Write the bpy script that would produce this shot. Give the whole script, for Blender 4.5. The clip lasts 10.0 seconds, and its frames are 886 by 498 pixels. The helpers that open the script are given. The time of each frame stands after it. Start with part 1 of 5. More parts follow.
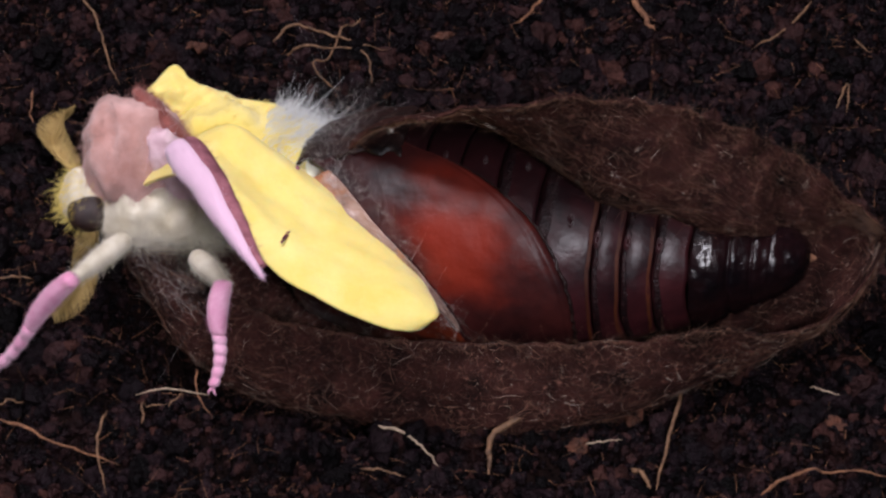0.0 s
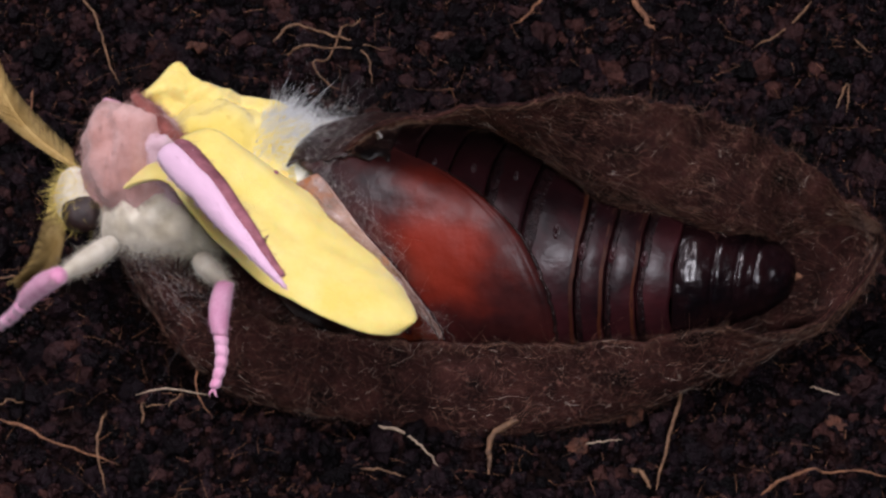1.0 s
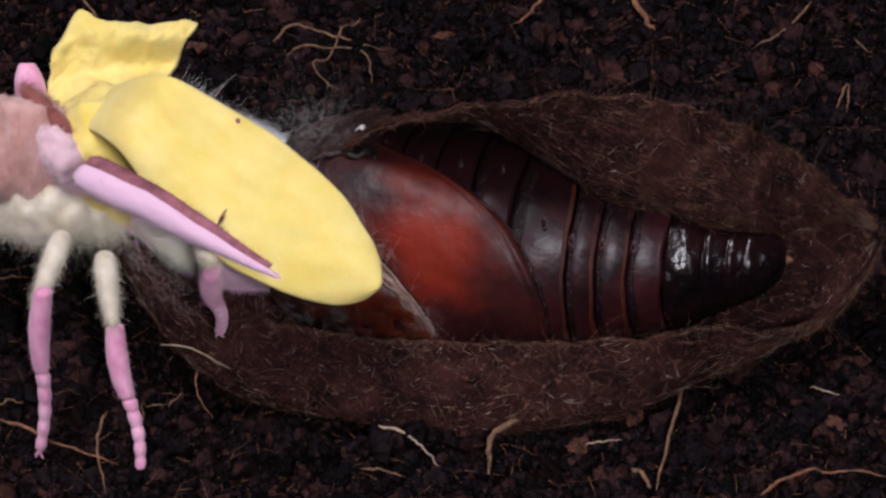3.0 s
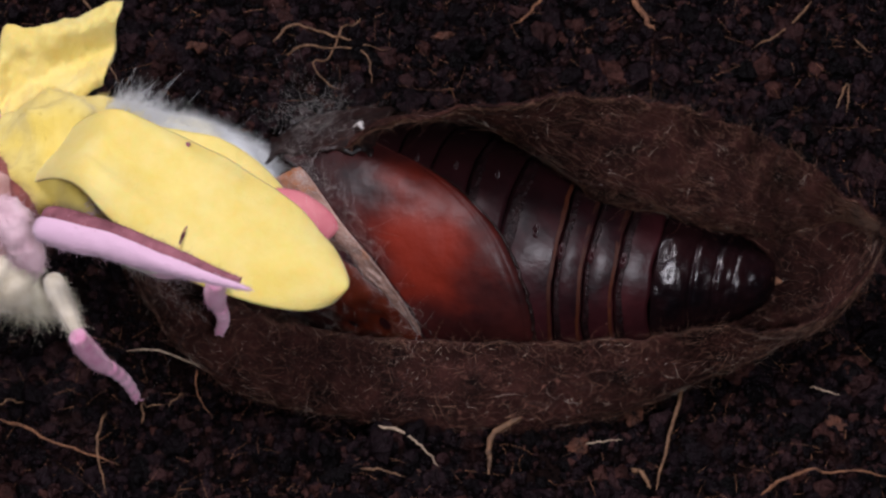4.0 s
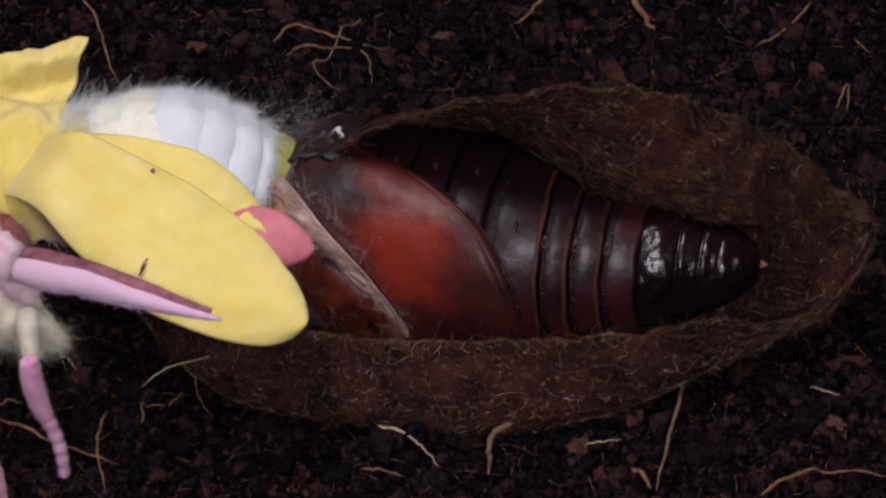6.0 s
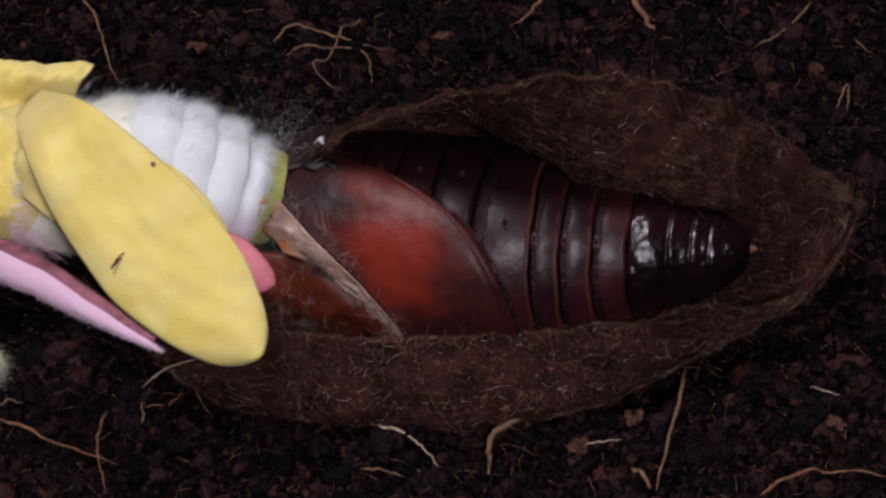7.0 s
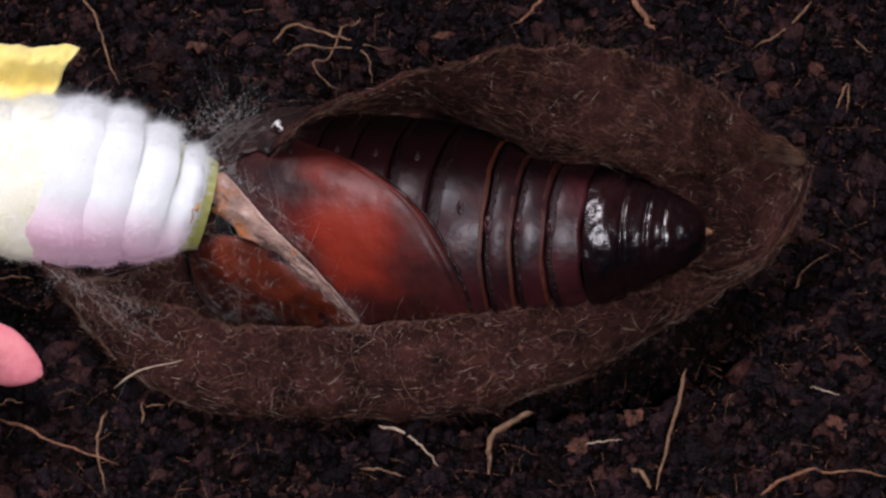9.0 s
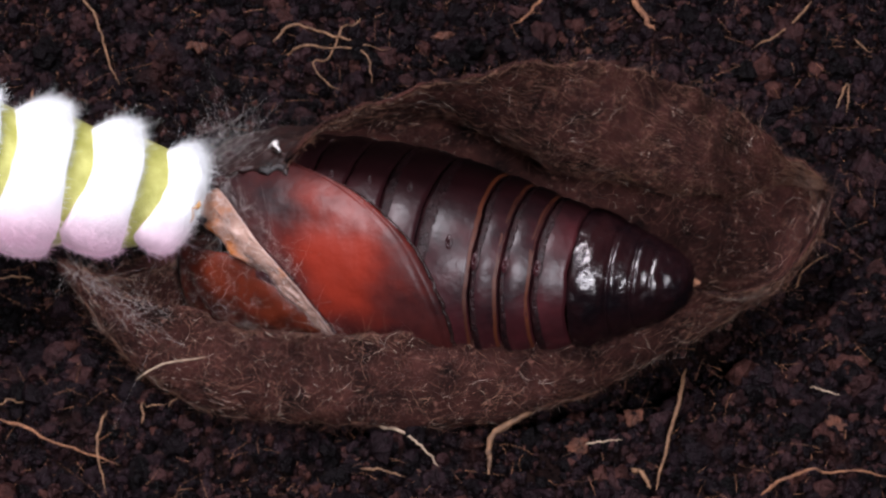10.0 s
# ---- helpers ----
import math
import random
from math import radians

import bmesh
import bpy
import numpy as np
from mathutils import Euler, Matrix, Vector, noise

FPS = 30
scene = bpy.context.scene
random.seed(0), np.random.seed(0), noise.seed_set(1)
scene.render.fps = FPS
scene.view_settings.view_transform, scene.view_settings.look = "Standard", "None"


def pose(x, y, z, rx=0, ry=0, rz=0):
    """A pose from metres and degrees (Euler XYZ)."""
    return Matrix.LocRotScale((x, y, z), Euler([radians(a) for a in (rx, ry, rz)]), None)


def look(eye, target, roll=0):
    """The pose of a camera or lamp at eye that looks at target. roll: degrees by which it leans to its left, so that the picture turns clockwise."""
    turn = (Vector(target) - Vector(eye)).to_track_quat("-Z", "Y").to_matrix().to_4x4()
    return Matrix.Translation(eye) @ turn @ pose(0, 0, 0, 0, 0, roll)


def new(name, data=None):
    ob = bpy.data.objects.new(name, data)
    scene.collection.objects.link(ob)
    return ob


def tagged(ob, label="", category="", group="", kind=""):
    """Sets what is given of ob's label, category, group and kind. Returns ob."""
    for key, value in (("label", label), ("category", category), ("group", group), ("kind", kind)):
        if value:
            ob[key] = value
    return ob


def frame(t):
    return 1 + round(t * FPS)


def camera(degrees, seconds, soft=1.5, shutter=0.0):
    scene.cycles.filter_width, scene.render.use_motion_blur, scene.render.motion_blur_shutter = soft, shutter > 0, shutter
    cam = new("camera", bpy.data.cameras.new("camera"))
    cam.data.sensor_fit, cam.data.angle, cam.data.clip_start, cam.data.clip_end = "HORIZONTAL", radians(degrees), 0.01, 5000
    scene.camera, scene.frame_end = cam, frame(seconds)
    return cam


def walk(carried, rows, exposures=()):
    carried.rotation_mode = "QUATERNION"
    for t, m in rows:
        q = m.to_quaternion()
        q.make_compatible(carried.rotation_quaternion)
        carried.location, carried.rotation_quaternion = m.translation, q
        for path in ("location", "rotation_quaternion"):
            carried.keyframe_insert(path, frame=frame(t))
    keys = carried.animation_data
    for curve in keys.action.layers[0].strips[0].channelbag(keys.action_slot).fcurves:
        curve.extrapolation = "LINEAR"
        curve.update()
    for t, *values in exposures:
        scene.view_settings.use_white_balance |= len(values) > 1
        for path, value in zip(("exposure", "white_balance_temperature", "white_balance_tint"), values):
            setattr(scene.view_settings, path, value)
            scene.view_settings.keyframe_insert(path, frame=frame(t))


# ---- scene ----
cam = camera(16, 10.0, soft=2.5, shutter=0.5)
EYE = (0.0, -0.15060, 0.17948)
walk(cam, [(0, look(EYE, (0, 0, 0))), (10, look(EYE, (0, 0, 0)))],
     exposures=[(0, -0.1), (2.5, -0.25), (4, -0.35), (5, -0.55), (5.5, -0.57), (7, -0.57), (8, -0.32), (9, 0.0), (9.5, 0.4), (10, 0.55)])

# ---- light: one large softbox over the tray, in a dim room ----
world = bpy.data.worlds.new("room_light")
world.use_nodes = True
world.node_tree.nodes["Background"].inputs[0].default_value = (0.75, 0.85, 1.0, 1)
world.node_tree.nodes["Background"].inputs[1].default_value = 0.006
scene.world = world


def softbox(name, at, target, size_x, size_y, watts, colour):
    data = bpy.data.lights.new(name, "AREA")
    data.shape, data.size, data.size_y = "RECTANGLE", size_x, size_y
    data.energy, data.color = watts, colour
    ob = new(name, data)
    ob.matrix_world = look(at, target)
    return ob


softbox("softbox", (-0.11, 0.04, 0.42), (0.0, 0.0, 0.0), 0.15, 0.11, 2.2, (0.97, 0.91, 1.0))
softbox("front_panel", (0.05, -0.26, 0.30), (0.0, 0.0, 0.0), 0.055, 0.04, 1.15, (0.92, 0.90, 1.0))

MM = 0.001
SLOPE = Matrix.Rotation(radians(40), 4, "X")


def lean(u, v, w, roll=0.0, tilt=0.0, spin=0.0):
    """A pose in the plane in which the insect lies: millimetres, sloped 40 degrees to the ground."""
    turn = Matrix.Rotation(radians(roll), 4, "Z") @ Matrix.Rotation(radians(-tilt), 4, "Y") @ Matrix.Rotation(radians(spin), 4, "X")
    return SLOPE @ Matrix.Translation((u * MM, v * MM, w * MM)) @ turn


# ---- materials ----
def mat(name, c1, c2, scale, rough=0.6, bump=0.3, bump_scale=None, speck=None, island=None, spec=0.5,
        coat=0.0, sss=0.0, sheen=0.0, rough2=None, detail=5, soft=0.14):
    """A mottled material; scale in features per millimetre."""
    m = bpy.data.materials.new(name)
    m.use_nodes = True
    nt = m.node_tree
    n, link = nt.nodes, nt.links.new
    b = n["Principled BSDF"]
    tc = n.new("ShaderNodeTexCoord")
    n1 = n.new("ShaderNodeTexNoise")
    n1.inputs["Scale"].default_value = scale * 1000
    n1.inputs["Detail"].default_value = detail
    n1.inputs["Roughness"].default_value = 0.6
    link(tc.outputs["Object"], n1.inputs["Vector"])
    ramp = n.new("ShaderNodeValToRGB")
    ramp.color_ramp.elements[0].position, ramp.color_ramp.elements[1].position = 0.34, 0.66
    ramp.color_ramp.elements[0].color, ramp.color_ramp.elements[1].color = (*c1, 1), (*c2, 1)
    link(n1.outputs["Fac"], ramp.inputs["Fac"])
    col = ramp.outputs["Color"]
    n2 = n.new("ShaderNodeTexNoise")
    n2.inputs["Scale"].default_value = (bump_scale or scale * 5) * 1000
    n2.inputs["Detail"].default_value = 6
    link(tc.outputs["Object"], n2.inputs["Vector"])
    if island:
        geo = n.new("ShaderNodeNewGeometry")
        r2 = n.new("ShaderNodeValToRGB")
        els = r2.color_ramp.elements
        while len(els) < len(island):
            els.new(0.5)
        for e, (pos, c) in zip(els, island):
            e.position, e.color = pos, (*c, 1)
        link(geo.outputs["Random Per Island"], r2.inputs["Fac"])
        mix = n.new("ShaderNodeMix")
        mix.data_type, mix.blend_type = "RGBA", "MULTIPLY"
        mix.inputs["Factor"].default_value = 1
        link(col, mix.inputs[6])
        link(r2.outputs["Color"], mix.inputs[7])
        col = mix.outputs[2]
    if speck:
        colour, threshold, sscale = speck
        n3 = n.new("ShaderNodeTexNoise")
        n3.inputs["Scale"].default_value = sscale * 1000
        n3.inputs["Detail"].default_value = 3
        link(tc.outputs["Object"], n3.inputs["Vector"])
        r3 = n.new("ShaderNodeValToRGB")
        r3.color_ramp.elements[0].position, r3.color_ramp.elements[1].position = threshold, min(threshold + soft, 1)
        link(n3.outputs["Fac"], r3.inputs["Fac"])
        mix = n.new("ShaderNodeMix")
        mix.data_type = "RGBA"
        link(r3.outputs["Color"], mix.inputs["Factor"])
        link(col, mix.inputs[6])
        mix.inputs[7].default_value = (*colour, 1)
        col = mix.outputs[2]
    link(col, b.inputs["Base Color"])
    rr = n.new("ShaderNodeMapRange")
    rr.inputs["To Min"].default_value = rough
    rr.inputs["To Max"].default_value = rough2 if rough2 is not None else min(1, rough + 0.15)
    link(n2.outputs["Fac"], rr.inputs["Value"])
    link(rr.outputs["Result"], b.inputs["Roughness"])
    bp = n.new("ShaderNodeBump")
    bp.inputs["Strength"].default_value = bump
    bp.inputs["Distance"].default_value = 0.0003
    link(n2.outputs["Fac"], bp.inputs["Height"])
    link(bp.outputs["Normal"], b.inputs["Normal"])
    b.inputs["Specular IOR Level"].default_value = spec
    b.inputs["Coat Weight"].default_value = coat
    b.inputs["Coat Roughness"].default_value = 0.2
    if sss:
        b.inputs["Subsurface Weight"].default_value = sss
        b.inputs["Subsurface Scale"].default_value = 0.0006
    if sheen:
        b.inputs["Sheen Weight"].default_value = sheen
    return m


def pigment_shade_tint(m, colour, low, high):
    """Colour from back to belly along the part's own y, in millimetres: pigment, or painted shade."""
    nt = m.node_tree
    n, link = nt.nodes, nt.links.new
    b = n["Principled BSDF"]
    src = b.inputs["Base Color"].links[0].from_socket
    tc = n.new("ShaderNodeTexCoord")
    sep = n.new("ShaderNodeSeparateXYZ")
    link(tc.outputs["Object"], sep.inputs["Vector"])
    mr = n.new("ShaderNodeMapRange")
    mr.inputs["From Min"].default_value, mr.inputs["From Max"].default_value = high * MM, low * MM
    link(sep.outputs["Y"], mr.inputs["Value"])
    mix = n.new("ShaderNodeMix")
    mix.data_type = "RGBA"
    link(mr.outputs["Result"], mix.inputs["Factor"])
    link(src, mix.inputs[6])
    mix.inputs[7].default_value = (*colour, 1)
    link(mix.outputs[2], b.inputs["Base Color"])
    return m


def patch_tint(m, colour, centre, radius):
    """A patch where the shell is thin and its pigment glows through; millimetres in the part's own space."""
    nt = m.node_tree
    n, link = nt.nodes, nt.links.new
    b = n["Principled BSDF"]
    src = b.inputs["Base Color"].links[0].from_socket
    tc = n.new("ShaderNodeTexCoord")
    ripple = n.new("ShaderNodeTexNoise")
    ripple.inputs["Scale"].default_value = 260
    ripple.inputs["Detail"].default_value = 4
    link(tc.outputs["Object"], ripple.inputs["Vector"])
    shift = n.new("ShaderNodeVectorMath")
    shift.operation = "MULTIPLY_ADD"
    link(ripple.outputs["Color"], shift.inputs[0])
    shift.inputs[1].default_value = (0.009, 0.009, 0.009)
    link(tc.outputs["Object"], shift.inputs[2])
    dist = n.new("ShaderNodeVectorMath")
    dist.operation = "DISTANCE"
    link(shift.outputs["Vector"], dist.inputs[0])
    dist.inputs[1].default_value = [c * MM + 0.0045 for c in centre]
    mr = n.new("ShaderNodeMapRange")
    mr.interpolation_type = "SMOOTHSTEP"
    mr.inputs["From Min"].default_value, mr.inputs["From Max"].default_value = radius * MM, radius * 0.1 * MM
    link(dist.outputs["Value"], mr.inputs["Value"])
    mix = n.new("ShaderNodeMix")
    mix.data_type = "RGBA"
    link(mr.outputs["Result"], mix.inputs["Factor"])
    link(src, mix.inputs[6])
    mix.inputs[7].default_value = (*colour, 1)
    link(mix.outputs[2], b.inputs["Base Color"])
    return m


M_SOIL = mat("damp_peat", (0.0021, 0.00115, 0.00120), (0.0070, 0.0032, 0.0028), 0.8, 0.6, 0.8, 5, spec=0.03)
M_CRUMB = mat("peat_crumbs", (0.28, 0.25, 0.27), (1.0, 0.97, 1.0), 1.3, 0.16, 1.0, 5, rough2=0.75, spec=0.07, speck=((0.014, 0.0052, 0.0046), 0.60, 0.20),
              island=[(0.0, (0.0018, 0.0012, 0.0015)), (0.45, (0.0078, 0.0049, 0.0064)), (0.72, (0.0180, 0.0100, 0.0122)),
                      (0.92, (0.038, 0.0170, 0.0158)), (1.0, (0.060, 0.0245, 0.0190))])
M_ROOT = mat("dry_root", (0.055, 0.026, 0.012), (0.20, 0.102, 0.050), 1.2, 0.6, 0.5, 6)
M_ROOT_PALE = mat("pale_root", (0.17, 0.115, 0.075), (0.40, 0.30, 0.21), 1.5, 0.5, 0.4, 6)
M_BARK = mat("bark_bit", (0.10, 0.04, 0.02), (0.26, 0.11, 0.05), 1.1, 0.7, 0.9, 5)
M_CHIP = mat("bark_chip", (0.030, 0.012, 0.008), (0.10, 0.035, 0.020), 1.4, 0.6, 1.0, 5, spec=0.25)
M_COCOON = mat("cocoon_felt", (0.0048, 0.0017, 0.0017), (0.044, 0.0150, 0.0122), 0.40, 0.8, 0.5, 9,
               speck=((0.15, 0.068, 0.05), 0.62, 2.2), spec=0.10)
M_SILK = mat("brown_silk", (0.6, 0.6, 0.6), (1.0, 1.0, 1.0), 0.7, 0.30, 0.1, 5, spec=0.28,
             island=[(0.0, (0.012, 0.0036, 0.0026)), (0.55, (0.062, 0.022, 0.0165)), (0.84, (0.22, 0.090, 0.060)), (1.0, (0.52, 0.31, 0.21))])
# Brown silk again, lighter: bright light on inner wall and rim put into the colour.
M_SILK_LIT = mat("lit_silk", (0.036, 0.015, 0.010), (0.26, 0.135, 0.085), 0.6, 0.24, 0.1, 5, spec=0.5)
M_SILK_PALE = mat("pale_silk", (0.60, 0.48, 0.38), (0.84, 0.75, 0.65), 0.4, 0.25, 0.1, 5, spec=0.6)
# Ring backs: own darker pigment, plus the cocoon fold's shade painted into the colour.
M_RING = pigment_shade_tint(mat("pupa_ring", (0.009, 0.0030, 0.0044), (0.044, 0.0090, 0.0112), 0.22, 0.30, 0.20, 1.3, rough2=0.48, spec=0.30, detail=4), (0.009, 0.0028, 0.0034), 6.0, 1.0)
M_PITTED = mat("pitted_band", (0.005, 0.0022, 0.0030), (0.017, 0.0055, 0.0062), 2.0, 0.36, 0.6, 4.5, spec=0.22)
M_AMBER = mat("amber_membrane", (0.010, 0.003, 0.003), (0.085, 0.020, 0.007), 0.13, 0.4, 0.1, 4)
M_TAIL = mat("pupa_tail", (0.0030, 0.0018, 0.0026), (0.012, 0.0036, 0.0042), 0.3, 0.13, 0.5, 1.0, rough2=0.34, spec=0.42)
M_WINGCASE = patch_tint(mat("wing_case", (0.010, 0.0034, 0.0042), (0.050, 0.0102, 0.0092), 0.24, 0.33, 0.30, 0.8, rough2=0.52, spec=0.22, detail=5),
                        (0.168, 0.0165, 0.0080), (-6.0, -1.0, 7.0), 6.8)
M_LEGCASE = mat("leg_case", (0.022, 0.005, 0.004), (0.12, 0.018, 0.006), 0.2, 0.36, 0.12, 1.6, spec=0.3, coat=0.08, detail=3)
M_DARKSHELL = mat("dark_shell", (0.006, 0.004, 0.004), (0.020, 0.008, 0.007), 0.4, 0.38, 0.4, 2.5, spec=0.28)
M_SHED = mat("shed_hair", (0.34, 0.32, 0.31), (0.54, 0.52, 0.50), 0.5, 0.5, 0.1, 8, spec=0.3)
M_STRIP = mat("torn_membrane", (0.10, 0.046, 0.034), (0.42, 0.27, 0.215), 0.30, 0.32, 0.4, 2, speck=((0.34, 0.100, 0.014), 0.52, 0.34))
M_YELLOW = mat("yellow_wing", (0.72, 0.56, 0.14), (0.78, 0.65, 0.235), 0.25, 0.75, 0.25, 7, spec=0.2, sss=0.15, sheen=0.2)
M_YELLOW_FAR = mat("yellow_wing_fold", (0.69, 0.54, 0.14), (0.77, 0.64, 0.24), 0.3, 0.75, 0.3, 6, spec=0.2, sss=0.15, sheen=0.2)
M_PINK = mat("pink_scales", (0.60, 0.22, 0.37), (0.78, 0.42, 0.57), 0.5, 0.7, 0.4, 8, spec=0.25, sheen=0.3)
M_COSTA = pigment_shade_tint(mat("costa", (0.54, 0.24, 0.37), (0.70, 0.39, 0.53), 0.6, 0.7, 0.4, 8, spec=0.25, sheen=0.3), (0.70, 0.46, 0.60), -9, -10)
M_BASE = mat("wing_base_fur", (0.62, 0.40, 0.46), (0.74, 0.55, 0.60), 0.6, 0.85, 0.5, 8, spec=0.15, sheen=0.3)
M_BAND = mat("collar_band", (0.20, 0.055, 0.045), (0.36, 0.13, 0.11), 0.6, 0.85, 0.5, 8, spec=0.15, sheen=0.2)
M_COSTA_DARK = mat("costa_edge", (0.16, 0.055, 0.070), (0.34, 0.13, 0.16), 0.8, 0.75, 0.4, 8, spec=0.2)
M_TAILPINK = mat("wing_tail_pink", (0.50, 0.13, 0.16), (0.62, 0.22, 0.24), 0.5, 0.7, 0.3, 7, spec=0.2)
M_COLLAR = mat("collar_fur", (0.40, 0.20, 0.17), (0.60, 0.36, 0.33), 0.35, 0.85, 0.6, 8, spec=0.15, sheen=0.4)
M_CREAM = mat("cream_fur", (0.54, 0.47, 0.34), (0.74, 0.68, 0.56), 0.6, 0.85, 0.5, 8, spec=0.15, sheen=0.4)
M_WOOL = mat("dull_wool", (0.50, 0.45, 0.28), (0.78, 0.74, 0.62), 0.5, 0.85, 0.5, 8, spec=0.15, sheen=0.3)
M_WHITE = pigment_shade_tint(mat("white_fur", (0.65, 0.67, 0.68), (0.73, 0.75, 0.76), 0.5, 0.85, 0.4, 9, spec=0.15, sheen=0.3), (0.80, 0.48, 0.62), -4.4, -0.8)
M_WHITE_HAIR = pigment_shade_tint(mat("white_hair", (0.67, 0.69, 0.70), (0.77, 0.79, 0.80), 0.5, 0.7, 0.1, 9, spec=0.2), (0.82, 0.52, 0.66), -4.4, -0.8)
M_PALE = mat("cream_yellow_fur", (0.77, 0.74, 0.56), (0.84, 0.82, 0.72), 0.4, 0.85, 0.4, 8, spec=0.15, sheen=0.3)
M_GREEN = mat("green_membrane", (0.25, 0.25, 0.055), (0.43, 0.42, 0.14), 0.5, 0.5, 0.4, 6, spec=0.35)
M_THORAX = mat("thorax_fur", (0.73, 0.56, 0.12), (0.79, 0.65, 0.21), 0.3, 0.85, 0.5, 8, spec=0.15, sheen=0.4)
M_FUR_YELLOW = mat("yellow_hair", (0.74, 0.57, 0.14), (0.80, 0.67, 0.26), 0.3, 0.75, 0.1, 8, spec=0.2)
M_EYE = mat("compound_eye", (0.012, 0.006, 0.006), (0.030, 0.014, 0.012), 2.0, 0.3, 0.4, 12)
M_ANTENNA = mat("antenna", (0.30, 0.19, 0.055), (0.46, 0.32, 0.12), 0.8, 0.7, 0.4, 8)
M_RUST = mat("rust_stain", (0.30, 0.11, 0.02), (0.50, 0.26, 0.06), 0.9, 0.6, 0.4, 6)


# ---- mesh helpers (all sizes in millimetres) ----
def mesh_from(verts, faces, smooth=True):
    me = bpy.data.meshes.new("mesh")
    v = (np.asarray(verts, dtype=float) * MM).tolist()
    me.from_pydata(v, [], faces if isinstance(faces, list) else faces.tolist())
    if smooth:
        me.polygons.foreach_set("use_smooth", [True] * len(me.polygons))
    me.update()
    return me


def part(name, me, material, parent=None, label=""):
    """Links one mesh as one object under a thing or under a part."""
    if isinstance(me, bmesh.types.BMesh):
        bm, me = me, bpy.data.meshes.new(name)
        bm.to_mesh(me)
        bm.free()
    me.name = name
    me.materials.append(material)
    ob = new(name, me)
    if parent:
        ob.parent = parent
    if label:
        tagged(ob, label)
    return ob


def curve_at(stations, x):
    """Smooth values through (x, value...) stations."""
    s = stations
    if x <= s[0][0]:
        return list(s[0][1:])
    if x >= s[-1][0]:
        return list(s[-1][1:])
    i = next(k for k in range(len(s) - 1) if s[k][0] <= x <= s[k + 1][0])
    a, b = s[i], s[i + 1]
    p, q = s[max(i - 1, 0)], s[min(i + 2, len(s) - 1)]
    h = b[0] - a[0]
    t = (x - a[0]) / h
    out = []
    for k in range(1, len(a)):
        ma = (b[k] - p[k]) / (b[0] - p[0]) * h
        mb = (q[k] - a[k]) / (q[0] - a[0]) * h
        out.append((2 * t**3 - 3 * t**2 + 1) * a[k] + (t**3 - 2 * t**2 + t) * ma
                   + (-2 * t**3 + 3 * t**2) * b[k] + (t**3 - t**2) * mb)
    return out


def sheet(nu, nv, fn, thick=0.0, closed=False):
    """A grid of fn(a, b), a and b from 0 to 1; thick adds a second skin against the normals and a rim."""
    n = nv if closed else nv + 1
    pts = np.array([fn(i / nu, j / nv) for i in range(nu + 1) for j in range(n)])
    quads = []
    for i in range(nu):
        for j in range(nv):
            j2 = (j + 1) % n
            quads.append((i * n + j, (i + 1) * n + j, (i + 1) * n + j2, i * n + j2))
    if not thick:
        return pts, quads
    nor = np.zeros_like(pts)
    for q in quads:
        c = np.cross(pts[q[2]] - pts[q[0]], pts[q[3]] - pts[q[1]])
        for k in q:
            nor[k] += c
    nor /= np.linalg.norm(nor, axis=1, keepdims=True) + 1e-12
    m = len(pts)
    both = np.vstack([pts, pts - nor * thick])
    faces = quads + [tuple(m + k for k in reversed(q)) for q in quads]
    edges = {}
    for q in quads:
        for k in range(4):
            e = (q[k], q[(k + 1) % 4])
            edges[e] = edges.get(e, 0) + 1
    for a, b in list(edges):
        if (b, a) not in edges:
            faces.append((b, a, m + a, m + b))
    return both, faces


def tube(points, radii, sides=8, wobble=0.0, seed=0):
    """A tapered, capped tube through points."""
    rng = random.Random(seed)
    pts = [Vector(p) for p in points]
    verts, faces = [], []
    side = Vector((0.31, 0.2, 0.93)).normalized()
    for i, p in enumerate(pts):
        d = (pts[min(i + 1, len(pts) - 1)] - pts[max(i - 1, 0)]).normalized()
        a = d.cross(side).normalized()
        b = d.cross(a).normalized()
        for k in range(sides):
            th = 2 * math.pi * k / sides
            r = radii[i] * (1 + wobble * rng.uniform(-1, 1))
            verts.append(p + (a * math.cos(th) + b * math.sin(th)) * r)
    for i in range(len(pts) - 1):
        for k in range(sides):
            k2 = (k + 1) % sides
            faces.append((i * sides + k, i * sides + k2, (i + 1) * sides + k2, (i + 1) * sides + k))
    faces.append(tuple(reversed(range(sides))))
    faces.append(tuple((len(pts) - 1) * sides + k for k in range(sides)))
    return [tuple(v) for v in verts], faces


def cap(a):
    """Closes a round piece at both ends."""
    return max(0.0, min(1.0, a / 0.05, (1 - a) / 0.05))**0.5


def merge(*pieces):
    verts, faces = [], []
    for v, f in pieces:
        o = len(verts)
        verts += [tuple(p) for p in v]
        faces += [tuple(o + k for k in q) for q in f]
    return verts, faces


